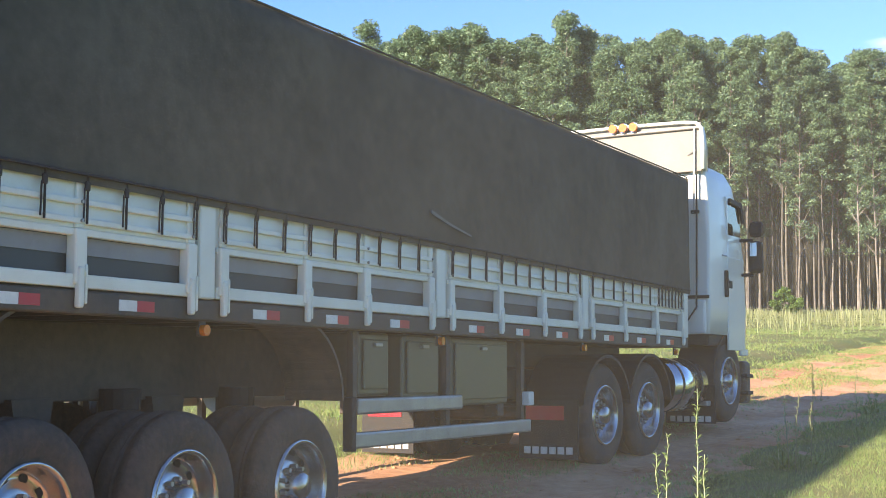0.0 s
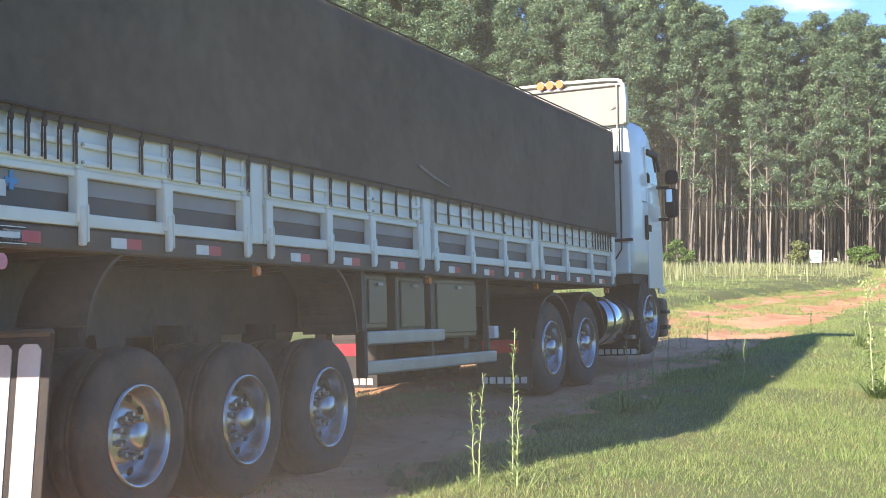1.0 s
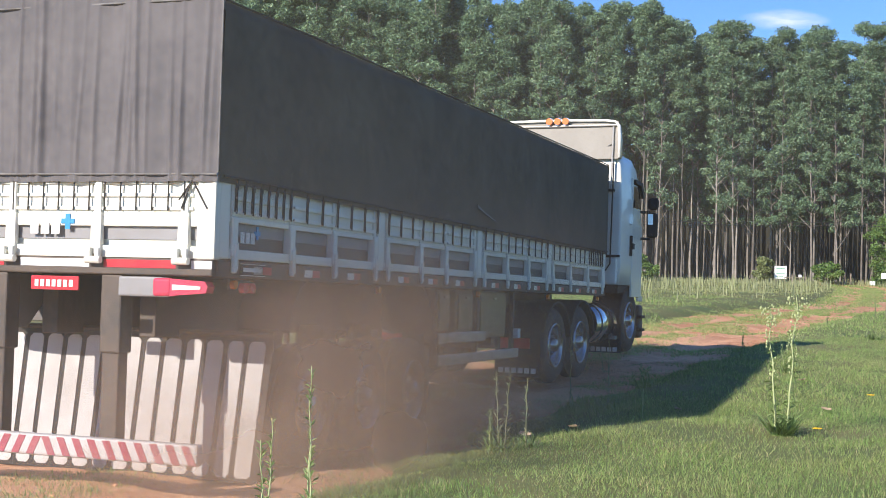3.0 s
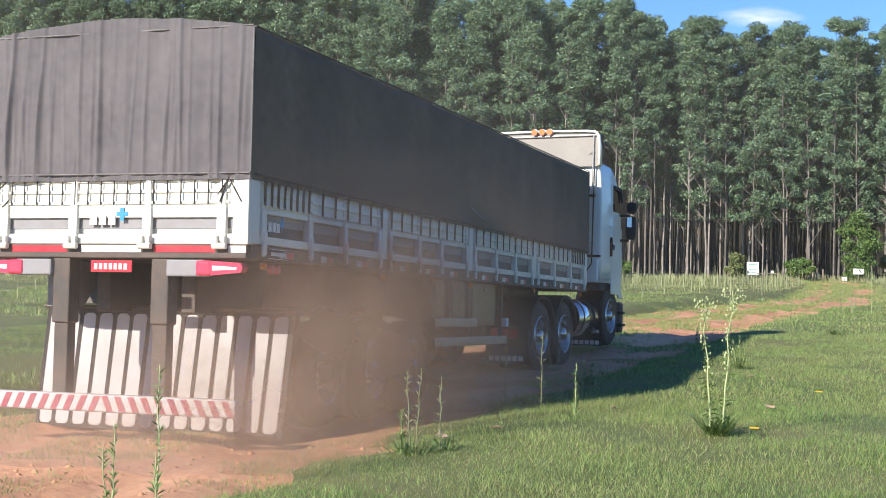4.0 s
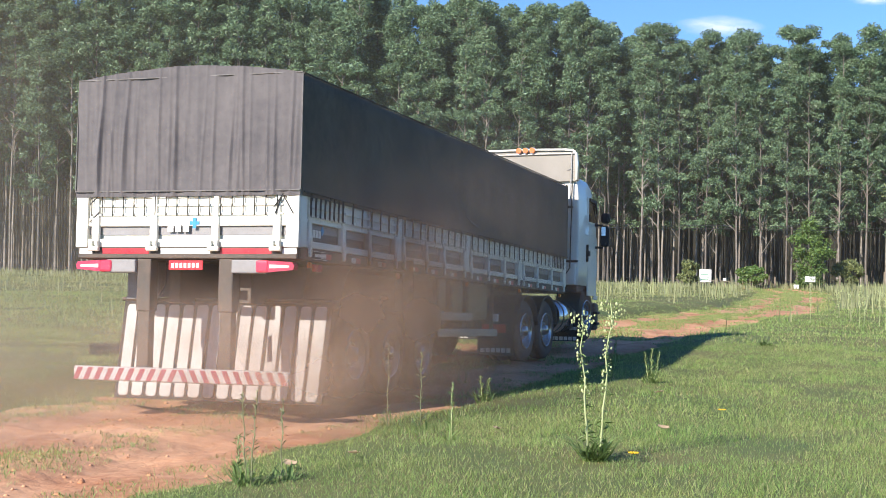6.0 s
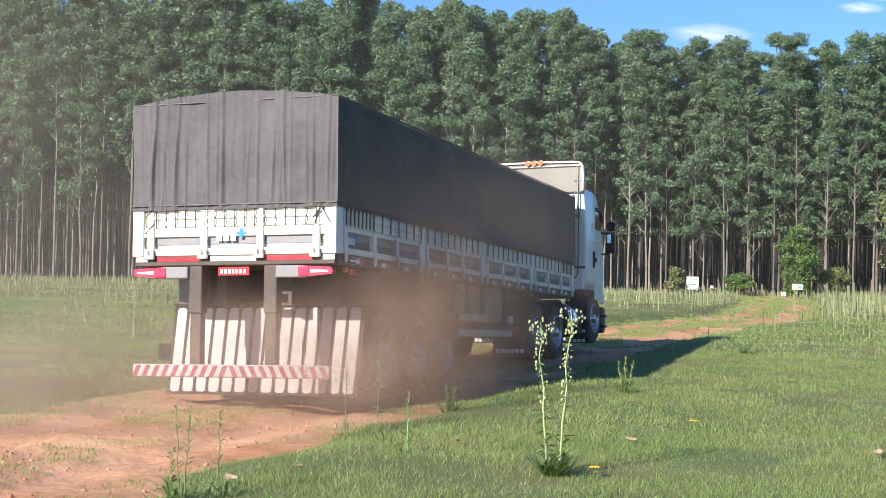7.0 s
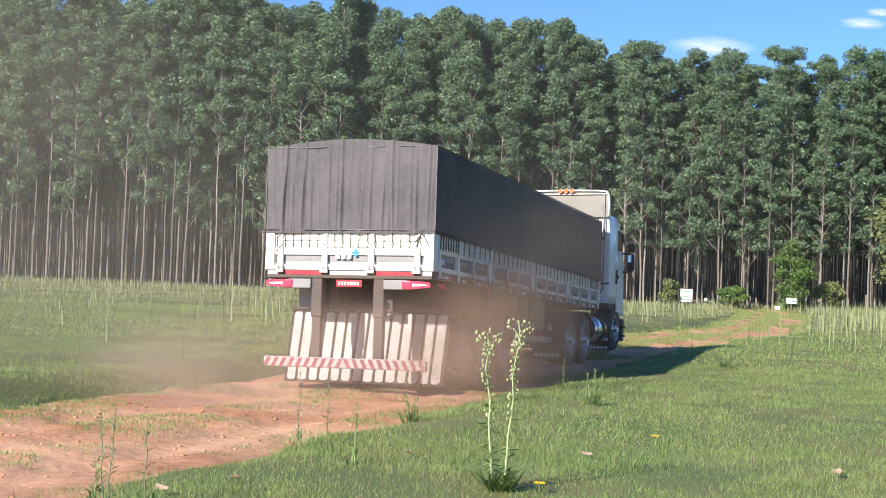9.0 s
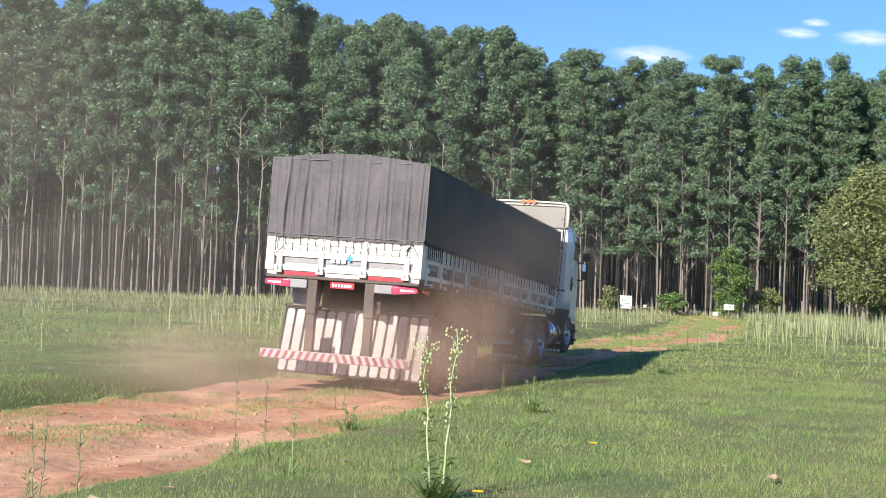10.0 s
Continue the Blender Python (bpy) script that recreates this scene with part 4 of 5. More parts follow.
def limb_mesh(segs, seg=5):
    """Tapered round limbs: (start, end, radius at start, radius at end)."""
    vs, fs, n = [], [], 0
    for p, q, r0, r1 in segs:
        p, q = np.array(p, float), np.array(q, float)
        ax = (q - p) / np.linalg.norm(q - p)
        u = np.cross(ax, (0.3, 0.9, 0.1))
        u /= np.linalg.norm(u)
        w = np.cross(ax, u)
        for c, r in ((p, r0), (q, r1)):
            for k in range(seg):
                t = 2 * math.pi * k / seg
                vs.append(c + r * (math.cos(t) * u + math.sin(t) * w))
        for k in range(seg):
            fs.append((n + k, n + (k + 1) % seg, n + seg + (k + 1) % seg, n + seg + k))
        n += 2 * seg
    return np.array(vs), np.array(fs)


def eucalyptus(seed, height, low, count):
    rs = np.random.default_rng(seed)
    segs, cen, rad = [], [], []
    p = np.zeros(3)
    steps, r0 = 9, 0.118 * height / 25
    lean = rs.normal(size=2) * 0.010
    for k in range(steps):
        q = np.array([lean[0] * height * (k + 1) / steps + rs.normal() * 0.05, lean[1] * height * (k + 1) / steps + rs.normal() * 0.05, height * 0.97 * (k + 1) / steps])
        segs.append((p, q, r0 * (1 - 0.9 * k / steps), r0 * (1 - 0.9 * (k + 1) / steps)))
        p = q
    trunk = segs[:]

    def at_height(h):
        k = min(steps - 1, int(h / (height * 0.97) * steps))
        a, b, *_ = trunk[k]
        u = (h - a[2]) / (b[2] - a[2])
        return np.array(a) + (np.array(b) - np.array(a)) * u
    nlimb = 50
    for k in range(nlimb):
        f = (k + rs.random()) / nlimb
        h = height * (low + (0.95 - low) * f ** 0.85)
        reach = (1.95 - 1.15 * f) * rs.uniform(0.45, 1.1)
        if f < 0.3:
            reach *= rs.choice([0.45, 0.9, 1.1])
        t = rs.random() * 2 * math.pi
        a = at_height(h - reach * 0.7)
        e = a + np.array([math.cos(t) * reach, math.sin(t) * reach, reach * rs.uniform(0.6, 1.5)])
        segs.append((a, e, 0.055 * (1.15 - f), 0.015))
        cen.append(e)
        rad.append(rs.uniform(0.45, 0.9) * (1.0 if f > 0.25 else 0.8))
        if rs.random() < 0.35:
            m = e + rs.normal(size=3) * np.array([0.6, 0.6, 0.3])
            segs.append((a + (e - a) * 0.55, m, 0.02, 0.008))
            cen.append(m)
            rad.append(rs.uniform(0.4, 0.65))
    for k in range(7):          # the rounded top
        t = k * 0.9 + rs.random()
        cen.append(at_height(height * 0.955) + np.array([0.62 * math.cos(t), 0.62 * math.sin(t), rs.uniform(-0.5, 0.15)]) * rs.uniform(0.7, 1.2))
        rad.append(rs.uniform(0.55, 0.8))
    cen.append(at_height(height * 0.965))
    rad.append(0.75)
    for k in range(5):          # bare dead twigs under the crown
        h = height * rs.uniform(0.2, low + 0.1)
        a, t, L = at_height(h), rs.random() * 6.28, rs.uniform(0.4, 1.5)
        segs.append((a, a + np.array([math.cos(t) * L, math.sin(t) * L, L * 0.4]), 0.025, 0.006))
    v, f = limb_mesh(segs)
    tm = from_arrays("trunk", v, f, M_BARK, True)
    cen, rad = np.array(cen), np.array(rad)
    v, f = leaves(cen, rad, count, 0.255, rs, 0.35, 0.36, 0.7)
    return tm, from_arrays("crown", v, f, M_LEAF)


def plant(name, meshes, label, category, group, m):
    tm, cm = meshes
    t = thing(name, label, category, group, m)
    piece("trunk", tm, t)
    piece("crown", cm, t)
    return t


rs = np.random.default_rng(7)
KINDS = [eucalyptus(30 + k, 25.6 + 0.7 * math.sin(k * 2.4), lo, 10000) for k, lo in enumerate((0.25, 0.35, 0.17, 0.42, 0.28, 0.45, 0.20, 0.48))]
first = {}
for row in range(5):
    y0 = 121.5 + row * 2.9
    nx = 52
    for k in range(nx):
        x = -57 + k * 2.28 + (row % 2) * 1.1 + rs.normal() * 0.4
        # the low-branched ones stand towards the leafy end of the wood
        kind = int(rs.choice((0, 2, 2, 4, 6, 6, 1))) if x > 17 else int(rs.choice((1, 3, 5, 7, 0))) if x > 2 else int(rs.integers(0, len(KINDS)))
        left = np.clip((-x + 20) / 26, 0, 1)
        s = rs.uniform(0.86, 0.925) * (1.0 + 0.16 * left)
        m = pose(x, y0 + rs.normal() * 0.35, -0.05, 0, 0, rs.uniform(0, 360)) @ Matrix.Diagonal((s, s, s, 1))
        if kind not in first:
            first[kind] = plant("eucalyptus_tree", KINDS[kind], "tall slender eucalyptus with pale trunk and tufted green crown", "tree", "eucalyptus plantation", m)
        else:
            copy_thing(first[kind], m)

# the deep of the wood behind: bare stems and dark crowns, too many to count
segs, cen, rad = [], [], []
for k in range(1100):
    x, y = rs.uniform(-85, 75), rs.uniform(135, 160)
    h = rs.uniform(19.5, 22.0) * (1.0 + 0.10 * float(np.clip((-x + 20) / 26, 0, 1)))
    segs.append(((x, y, 0), (x + rs.normal() * 0.3, y, h), 0.09, 0.04))
    for _ in range(7):
        cen.append((x + rs.normal() * 0.9, y + rs.normal() * 0.9, h * (0.36 + 0.64 * rs.random() ** 0.7)))
        rad.append(rs.uniform(0.7, 1.4))
v, f = limb_mesh(segs)
tagged(new("far_wood_stems", from_arrays("far_wood_stems", v, f, M_BARK, True)), "many pale stems deep in the plantation", "tree trunks", kind="stuff")
v, f = leaves(np.array(cen), np.array(rad), 190000, 0.5, rs, 0.3, 0.35)
tagged(new("far_wood_crowns", from_arrays("far_wood_crowns", v, f, M_LEAF)), "dense green crowns deep in the plantation", "foliage", kind="stuff")
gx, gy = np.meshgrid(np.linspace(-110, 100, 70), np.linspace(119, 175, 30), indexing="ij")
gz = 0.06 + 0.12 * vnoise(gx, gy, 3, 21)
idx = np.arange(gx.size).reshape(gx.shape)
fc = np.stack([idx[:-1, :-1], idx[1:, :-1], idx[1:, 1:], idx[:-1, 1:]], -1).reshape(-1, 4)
tagged(new("forest_floor", from_arrays("forest_floor", np.stack([gx, gy, gz], -1).reshape(-1, 3), fc, M_LITTER_SHADE, True)), "near-black leaf litter under the eucalyptus, shade in its colour", "forest floor", kind="structure")
# dark sheet added behind the stems, standing in for the wood's shade
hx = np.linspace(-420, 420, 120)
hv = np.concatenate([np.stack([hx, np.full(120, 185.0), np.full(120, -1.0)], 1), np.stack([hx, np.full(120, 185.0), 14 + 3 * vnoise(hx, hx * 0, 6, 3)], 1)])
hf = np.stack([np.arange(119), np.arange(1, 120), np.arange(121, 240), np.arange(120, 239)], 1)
tagged(new("backdrop", from_arrays("backdrop", hv, hf, M_LITTER_SHADE)), "dark sheet for the wood's shade behind the stems", "forest backdrop", kind="structure")


# ---- shrubs and the leafy tree by the wood's edge ----
def shrub(seed, w, h, count, material, size, stem_h=0.3):
    r = np.random.default_rng(seed)
    n = max(8, int(w * h * 5))
    a, u = r.random(n) * 6.28, r.random(n) ** 0.5
    z = r.random(n)
    prof = np.sin(np.clip(z * 0.9 + 0.1, 0, 1) * math.pi) ** 0.6
    cen = np.stack([np.cos(a) * u * w / 2 * prof, np.sin(a) * u * w / 2 * prof, stem_h + z * (h - stem_h) * 0.93], 1)
    lump = 0.82 + 0.28 * np.sin(3 * a + 5 * z + seed) * np.sin(2 * a - 9 * z + 2 * seed) + r.normal(0, 0.10, n)
    cen *= np.stack([lump, lump, 0.93 + 0.12 * r.random(n)], 1)
    segs = [((0, 0, 0), (0.05, 0, stem_h + 0.15 * h), 0.035 * h ** 0.8, 0.03 * h ** 0.7)]
    for k in range(min(n, 40)):
        segs.append(((0, 0, stem_h * 0.7 + 0.3 * cen[k][2] * 0.6), cen[k], 0.012 * h ** 0.8, 0.006))
    v, f = limb_mesh(segs)
    tm = from_arrays("trunk", v, f, M_BARK, True)
    v, f = leaves(cen, r.uniform(0.12, 0.24, n) * min(w, h) ** 0.8, count, size, r, 0.3)
    return tm, from_arrays("crown", v, f, material)


for k, (x, y, w, h, m, lab) in enumerate((
        (10.9, 111.7, 3.0, 2.2, M_LEAF3, "bright green rounded shrub at the wood's edge"), (21.6, 114.2, 1.9, 2.3, M_LEAF2, "olive green shrub behind the white sign"),
        (26.8, 113.1, 3.6, 1.9, M_LEAF3, "low wide green shrub beside the sign"), (31.9, 113.5, 3.6, 6.2, M_LEAF3, "upright leafy green shrub at the wood's edge"),
        (35.8, 116.0, 3.0, 2.6, M_LEAF2, "olive shrub at the wood's edge"), (46.0, 112.0, 4.0, 2.8, M_LEAF2, "olive shrub below the leafy tree"))):
    plant("shrub", shrub(60 + k, w, h, int(1500 * (w * h) ** 0.6), m, 0.24), lab, "shrub", "", pose(x, y, 0))
plant("leafy_tree", shrub(80, 9.5, 13.0, 22000, M_LEAF2, 0.34, 2.0), "dense olive green leafy tree at the wood's edge", "tree", "", pose(42.2, 109.5, 0))
plant("leafy_tree", shrub(81, 8.0, 10.0, 15000, M_LEAF2, 0.34, 1.5), "dense olive green leafy tree at the wood's edge", "tree", "", pose(50.5, 111.0, 0))

# ---- signs, posts and power line ----
def sign(x, y, w, z0, z1, label, posts=2, lines=True):
    s = thing("sign", label, "sign", "", pose(x, y, 0, 0, 0, -6))
    b = part("board", box(-w / 2, w / 2, -0.02, 0.02, z0, z1, 0.01), M_SIGN, s)
    for px in ((-w * 0.35, w * 0.35) if posts == 2 else (0,)):
        part("post", box(px - 0.04, px + 0.04, 0.02, 0.09, -0.1, z1 - 0.05), M_WOOD, s)
    if lines:
        for k in range(4):
            zz = z1 - (z1 - z0) * (0.2 + 0.2 * k)
            part("print_bar", box(-w * 0.36, w * (0.36 - 0.12 * (k % 2)), -0.025, -0.02, zz - 0.025, zz + 0.025), M_GREEN, b)


sign(23.05, 113.9, 1.02, 0.42, 1.52, "white information board with green print on two posts")
sign(31.5, 111.9, 0.86, 0.62, 1.10, "small white board on a post", 1, False)
sign(30.4, 112.2, 0.46, 0.05, 0.38, "small low white sign", 1, False)
sign(24.65, 113.6, 0.26, 0.58, 0.80, "very small white sign on a post", 1, False)
for k, (x, h) in enumerate(((23.9, 0.8), (28.4, 1.1), (29.0, 1.0), (36.7, 1.3), (38.3, 1.6), (44.5, 1.8), (34.4, 1.2))):
    p = thing("fence_post", "weathered wooden fence post in the grass", "post", "fence posts", pose(x, 113.2 + 0.3 * (k % 3), 0))
    part("shaft", box(-0.06, 0.06, -0.06, 0.06, -0.1, h, 0.015), M_WOOD, p)
rail = thing("fence_rail", "weathered wooden rail beside the small sign", "rail", "", pose(24.2, 113.5, 0.55))
part("beam", box(-0.9, 0.9, -0.03, 0.03, -0.04, 0.04, 0.01), M_WOOD, rail)
for z, y in ((5.05, 113.0), (5.32, 113.6)):
    pts = [(x, y, z - 0.25 * math.sin((x + 90) / 60 * math.pi) ** 2) for x in range(-90, 91, 6)]
    bm = bmesh.new()
    for a, b in zip(pts, pts[1:]):
        tube(a, b, 0.022, bm, 5)
    tagged(part("power_line", bm, M_CABLE), "thin dark power cable strung before the wood", "cable")

# ---- clouds, far off ----
def cloud_material():
    m = bpy.data.materials.new("thin_cloud")
    m.use_nodes = True
    n, l = m.node_tree.nodes, m.node_tree.links
    n.remove(n["Principled BSDF"])
    tc, gr, no = n.new("ShaderNodeTexCoord"), n.new("ShaderNodeTexGradient"), n.new("ShaderNodeTexNoise")
    gr.gradient_type = "SPHERICAL"
    l.new(tc.outputs["Object"], gr.inputs[0])
    no.inputs["Scale"].default_value, no.inputs["Detail"].default_value = 2.2, 6
    l.new(tc.outputs["Object"], no.inputs["Vector"])
    mul, mr = n.new("ShaderNodeMath"), n.new("ShaderNodeMapRange")
    mul.operation = "MULTIPLY"
    l.new(gr.outputs[1], mul.inputs[0])
    l.new(no.outputs[0], mul.inputs[1])
    l.new(mul.outputs[0], mr.inputs["Value"])
    mr.inputs["From Min"].default_value, mr.inputs["From Max"].default_value, mr.inputs["To Max"].default_value = 0.08, 0.50, 0.62
    # the clouds' sunlit white is put in as a glow of their own
    em, tp, ms = n.new("ShaderNodeEmission"), n.new("ShaderNodeBsdfTransparent"), n.new("ShaderNodeMixShader")
    em.inputs[0].default_value, em.inputs[1].default_value = (0.86, 0.90, 1.0, 1), 0.9
    l.new(mr.outputs[0], ms.inputs[0])
    l.new(tp.outputs[0], ms.inputs[1])
    l.new(em.outputs[0], ms.inputs[2])
    l.new(ms.outputs[0], n["Material Output"].inputs[0])
    return m


M_CLOUD = cloud_material()
for px, pz, w, h in ((314, 276, 62, 16), (486, 310, 34, 9), (568, 308, 50, 13), (506, 323, 22, 7)):
    bm = bmesh.new()
    bmesh.ops.create_grid(bm, x_segments=1, y_segments=1, size=1.0)
    c = part("cloud", bm, M_CLOUD)
    c.matrix_basis = Matrix.Translation((px, 1500, pz)) @ Matrix.Rotation(math.pi / 2, 4, "X") @ Matrix.Diagonal((w, h, 1, 1))
    tagged(c, "small thin white cloud in the blue sky", "cloud", "clouds", kind="structure")

# ---- grass ----
def blades(x, y, h, w, rs, lean=0.5):
    """One bent triangle a blade, standing on the ground."""
    n = len(x)
    z = np.maximum(ground_height(x, y), road_height(x, y)) - 0.01
    t, b = rs.random(n) * 2 * math.pi, rs.random(n) * 2 * math.pi
    L = h * lean * rs.uniform(0.2, 1.2, n)
    dx, dy = np.cos(t) * w / 2, np.sin(t) * w / 2
    v = np.stack([np.stack([x - dx, y - dy, z], 1), np.stack([x + dx, y + dy, z], 1), np.stack([x + np.cos(b) * L, y + np.sin(b) * L, z + h], 1)], 1).reshape(-1, 3)
    return v, np.arange(3 * n).reshape(-1, 3)


def scatter(n, x0, x1, y0, y1, rs):
    """Places where the meadow lies above the earth of the track."""
    x, y = rs.uniform(x0, x1, n), rs.uniform(y0, y1, n)
    al, d = track_frame(x, y)
    tuft = vnoise(x, y, 1.3, 51) * 0.55 + vnoise(x, y, 0.33, 52) * 0.45
    strip = (rs.random(n) < 0.95 * step(tuft, 0.40, 0.66)) & ((np.abs(d) < 0.75) | (np.abs(d) > 1.45) | (al > 78))
    ok = (ground_height(x, y) > road_height(x, y) + 0.012) | strip
    # worn, half bare ground along the left bank
    worn = step(-d, 1.8, 2.2) * (1 - step(-d, 3.5, 9.0))
    low, bare = 0.25 - 0.2 * worn, 0.16 * worn
    thin = np.where(np.abs(d) < 1.9, 0.45, 1.0) * (low + (1 - low) * step(vnoise(x, y, 1.4, 31) * 0.6 + vnoise(x, y, 0.5, 32) * 0.4, 0.25 + bare, 0.5 + bare))
    ok &= rs.random(n) < thin
    return x[ok], y[ok]


rs = np.random.default_rng(21)
V, F, base = [], [], 0
for n, x0, x1, y0, y1, hh, ww in ((70000, -5, 7, -5, 4.5, 0.058, 0.009), (70000, -14, -5, -5, 14, 0.06, 0.012), (50000, 7, 14, -5, 14, 0.06, 0.012), (320000, -5, 7, 4.5, 14, 0.037, 0.0058), (290000, -9, 11, 14, 28, 0.038, 0.0095), (140000, -17, 19, 28, 55, 0.055, 0.024)):
    x, y = scatter(n, x0, x1, y0, y1, rs)
    tall = 0.6 + 0.8 * vnoise(x, y, 1.1, 33) + 0.6 * (vnoise(x, y, 0.35, 34) > 0.8)
    v, f = blades(x, y, hh * tall * rs.uniform(0.5, 1.6, len(x)), ww, rs, 0.85)
    V.append(v), F.append(f + base)
    base += len(v)
x, y = scatter(90000, -42, 46, 55, 116, rs)
v, f = blades(x, y, 0.085 * (0.6 + 0.8 * vnoise(x, y, 2.2, 33)) * rs.uniform(0.5, 1.6, len(x)), 0.055, rs, 0.85)
tagged(new("far_grass", from_arrays("far_grass", v, f, M_BLADE_FAR)), "pale dry meadow grass towards the wood", "grass", kind="stuff")
# thin tufts on the track itself
pts = np.array(TRACK, float)
cum = np.r_[0, np.cumsum(np.hypot(*np.diff(pts, axis=0).T))]
for n, s0, s1, hh, ww in ((110000, 30, 55, 0.040, 0.010), (70000, 55, 85, 0.055, 0.022), (40000, 85, 150, 0.09, 0.05)):
    s, d = rs.uniform(s0, s1, n), rs.uniform(-2.3, 2.3, n)
    x, y = np.interp(s, cum, pts[:, 0]) + d * 0.93, np.interp(s, cum, pts[:, 1]) - d * 0.36
    tuft = vnoise(x, y, 2.1, 61) * 0.6 + vnoise(x, y, 0.5, 62) * 0.4
    rut = np.exp(-((np.abs(d) - 0.95) / 0.35) ** 2)
    ok = rs.random(n) < step(tuft - 0.24 * rut + 0.05 * (s > 70) + 0.07 * (np.abs(d) < 0.5) - 0.10 * (d > 1.2) - 0.09 * (s < 46), 0.40, 0.60)
    x, y = x[ok], y[ok]
    v, f = blades(x, y, hh * rs.uniform(0.4, 1.5, len(x)), ww, rs, 0.9)
    V.append(v), F.append(f + base)
    base += len(v)
tagged(new("grass", from_arrays("grass", np.concatenate(V), np.concatenate(F), M_BLADE)), "short sunlit green meadow grass", "grass", kind="stuff")

# crumbled clods and small stones on the track
n = 5200
s, d = rs.uniform(26, 75, n), rs.normal(0, 1.0, n)
x, y = np.interp(s, cum, pts[:, 0]) + d * 0.93, np.interp(s, cum, pts[:, 1]) - d * 0.36
ok = (vnoise(x, y, 0.9, 71) > 0.35) & (np.abs(d) < 2.1)
x, y = x[ok], y[ok]
r = 0.006 + 0.03 * rs.random(len(x)) ** 3
z = road_height(x, y)
octa = np.array([(1, 0, 0), (0, 1, 0), (-1, 0, 0), (0, -1, 0), (0, 0, 0.7), (0, 0, -0.5)], float)
tri = np.array([(0, 1, 4), (1, 2, 4), (2, 3, 4), (3, 0, 4), (1, 0, 5), (2, 1, 5), (3, 2, 5), (0, 3, 5)])
jit = octa[None] * rs.uniform(0.6, 1.4, (len(x), 6, 3)) * r[:, None, None] + np.stack([x, y, z], 1)[:, None]
fc = (tri[None] + 6 * np.arange(len(x))[:, None, None]).reshape(-1, 3)
tagged(new("clods", from_arrays("clods", jit.reshape(-1, 3), fc, M_ROAD)), "crumbled red earth clods and small stones on the track", "clods", kind="stuff")

# taller pale grass and dry stalks before the wood
n = 17000
x, y = rs.uniform(-62, 60, n), 117.5 - np.abs(rs.normal(0, 4.0, n))
al, d = track_frame(x, y)
ok = (np.abs(d) > 1.5) | (y > 112)
x, y = x[ok], y[ok]
v, f = blades(x, y, rs.uniform(0.15, 0.65, len(x)) * (0.6 + 0.8 * vnoise(x, y, 5, 41)), 0.07, rs, 0.18)
tagged(new("tall_grass", from_arrays("tall_grass", v, f, M_STALK)), "tall pale grass along the wood's edge", "tall grass", kind="stuff")
V, F, base = [], [], 0
for cx, cy, sx, sy, n, h in ((18.5, 52, 3.5, 9, 380, 1.0), (25, 66, 6, 10, 600, 1.1), (33, 90, 9, 12, 1400, 1.2), (-4, 44, 1.2, 3.5, 40, 1.2), (-22, 88, 14, 12, 450, 0.7), (4.5, 62, 3, 9, 160, 0.9), (10, 90, 10, 12, 700, 0.9), (-10, 60, 8, 12, 500, 0.6)):
    x, y = rs.normal(cx, sx, n), rs.normal(cy, sy, n)
    al, d = track_frame(x, y)
    ok = np.abs(d) > 2.6
    x, y = x[ok], y[ok]
    v, f = blades(x, y, h * rs.uniform(0.4, 1.15, len(x)), 0.05, rs, 0.10)
    V.append(v), F.append(f + base)
    base += len(v)
tagged(new("dry_stalks", from_arrays("dry_stalks", np.concatenate(V), np.concatenate(F), M_STALK)), "standing pale weed stalks in the meadow", "weeds", kind="stuff")


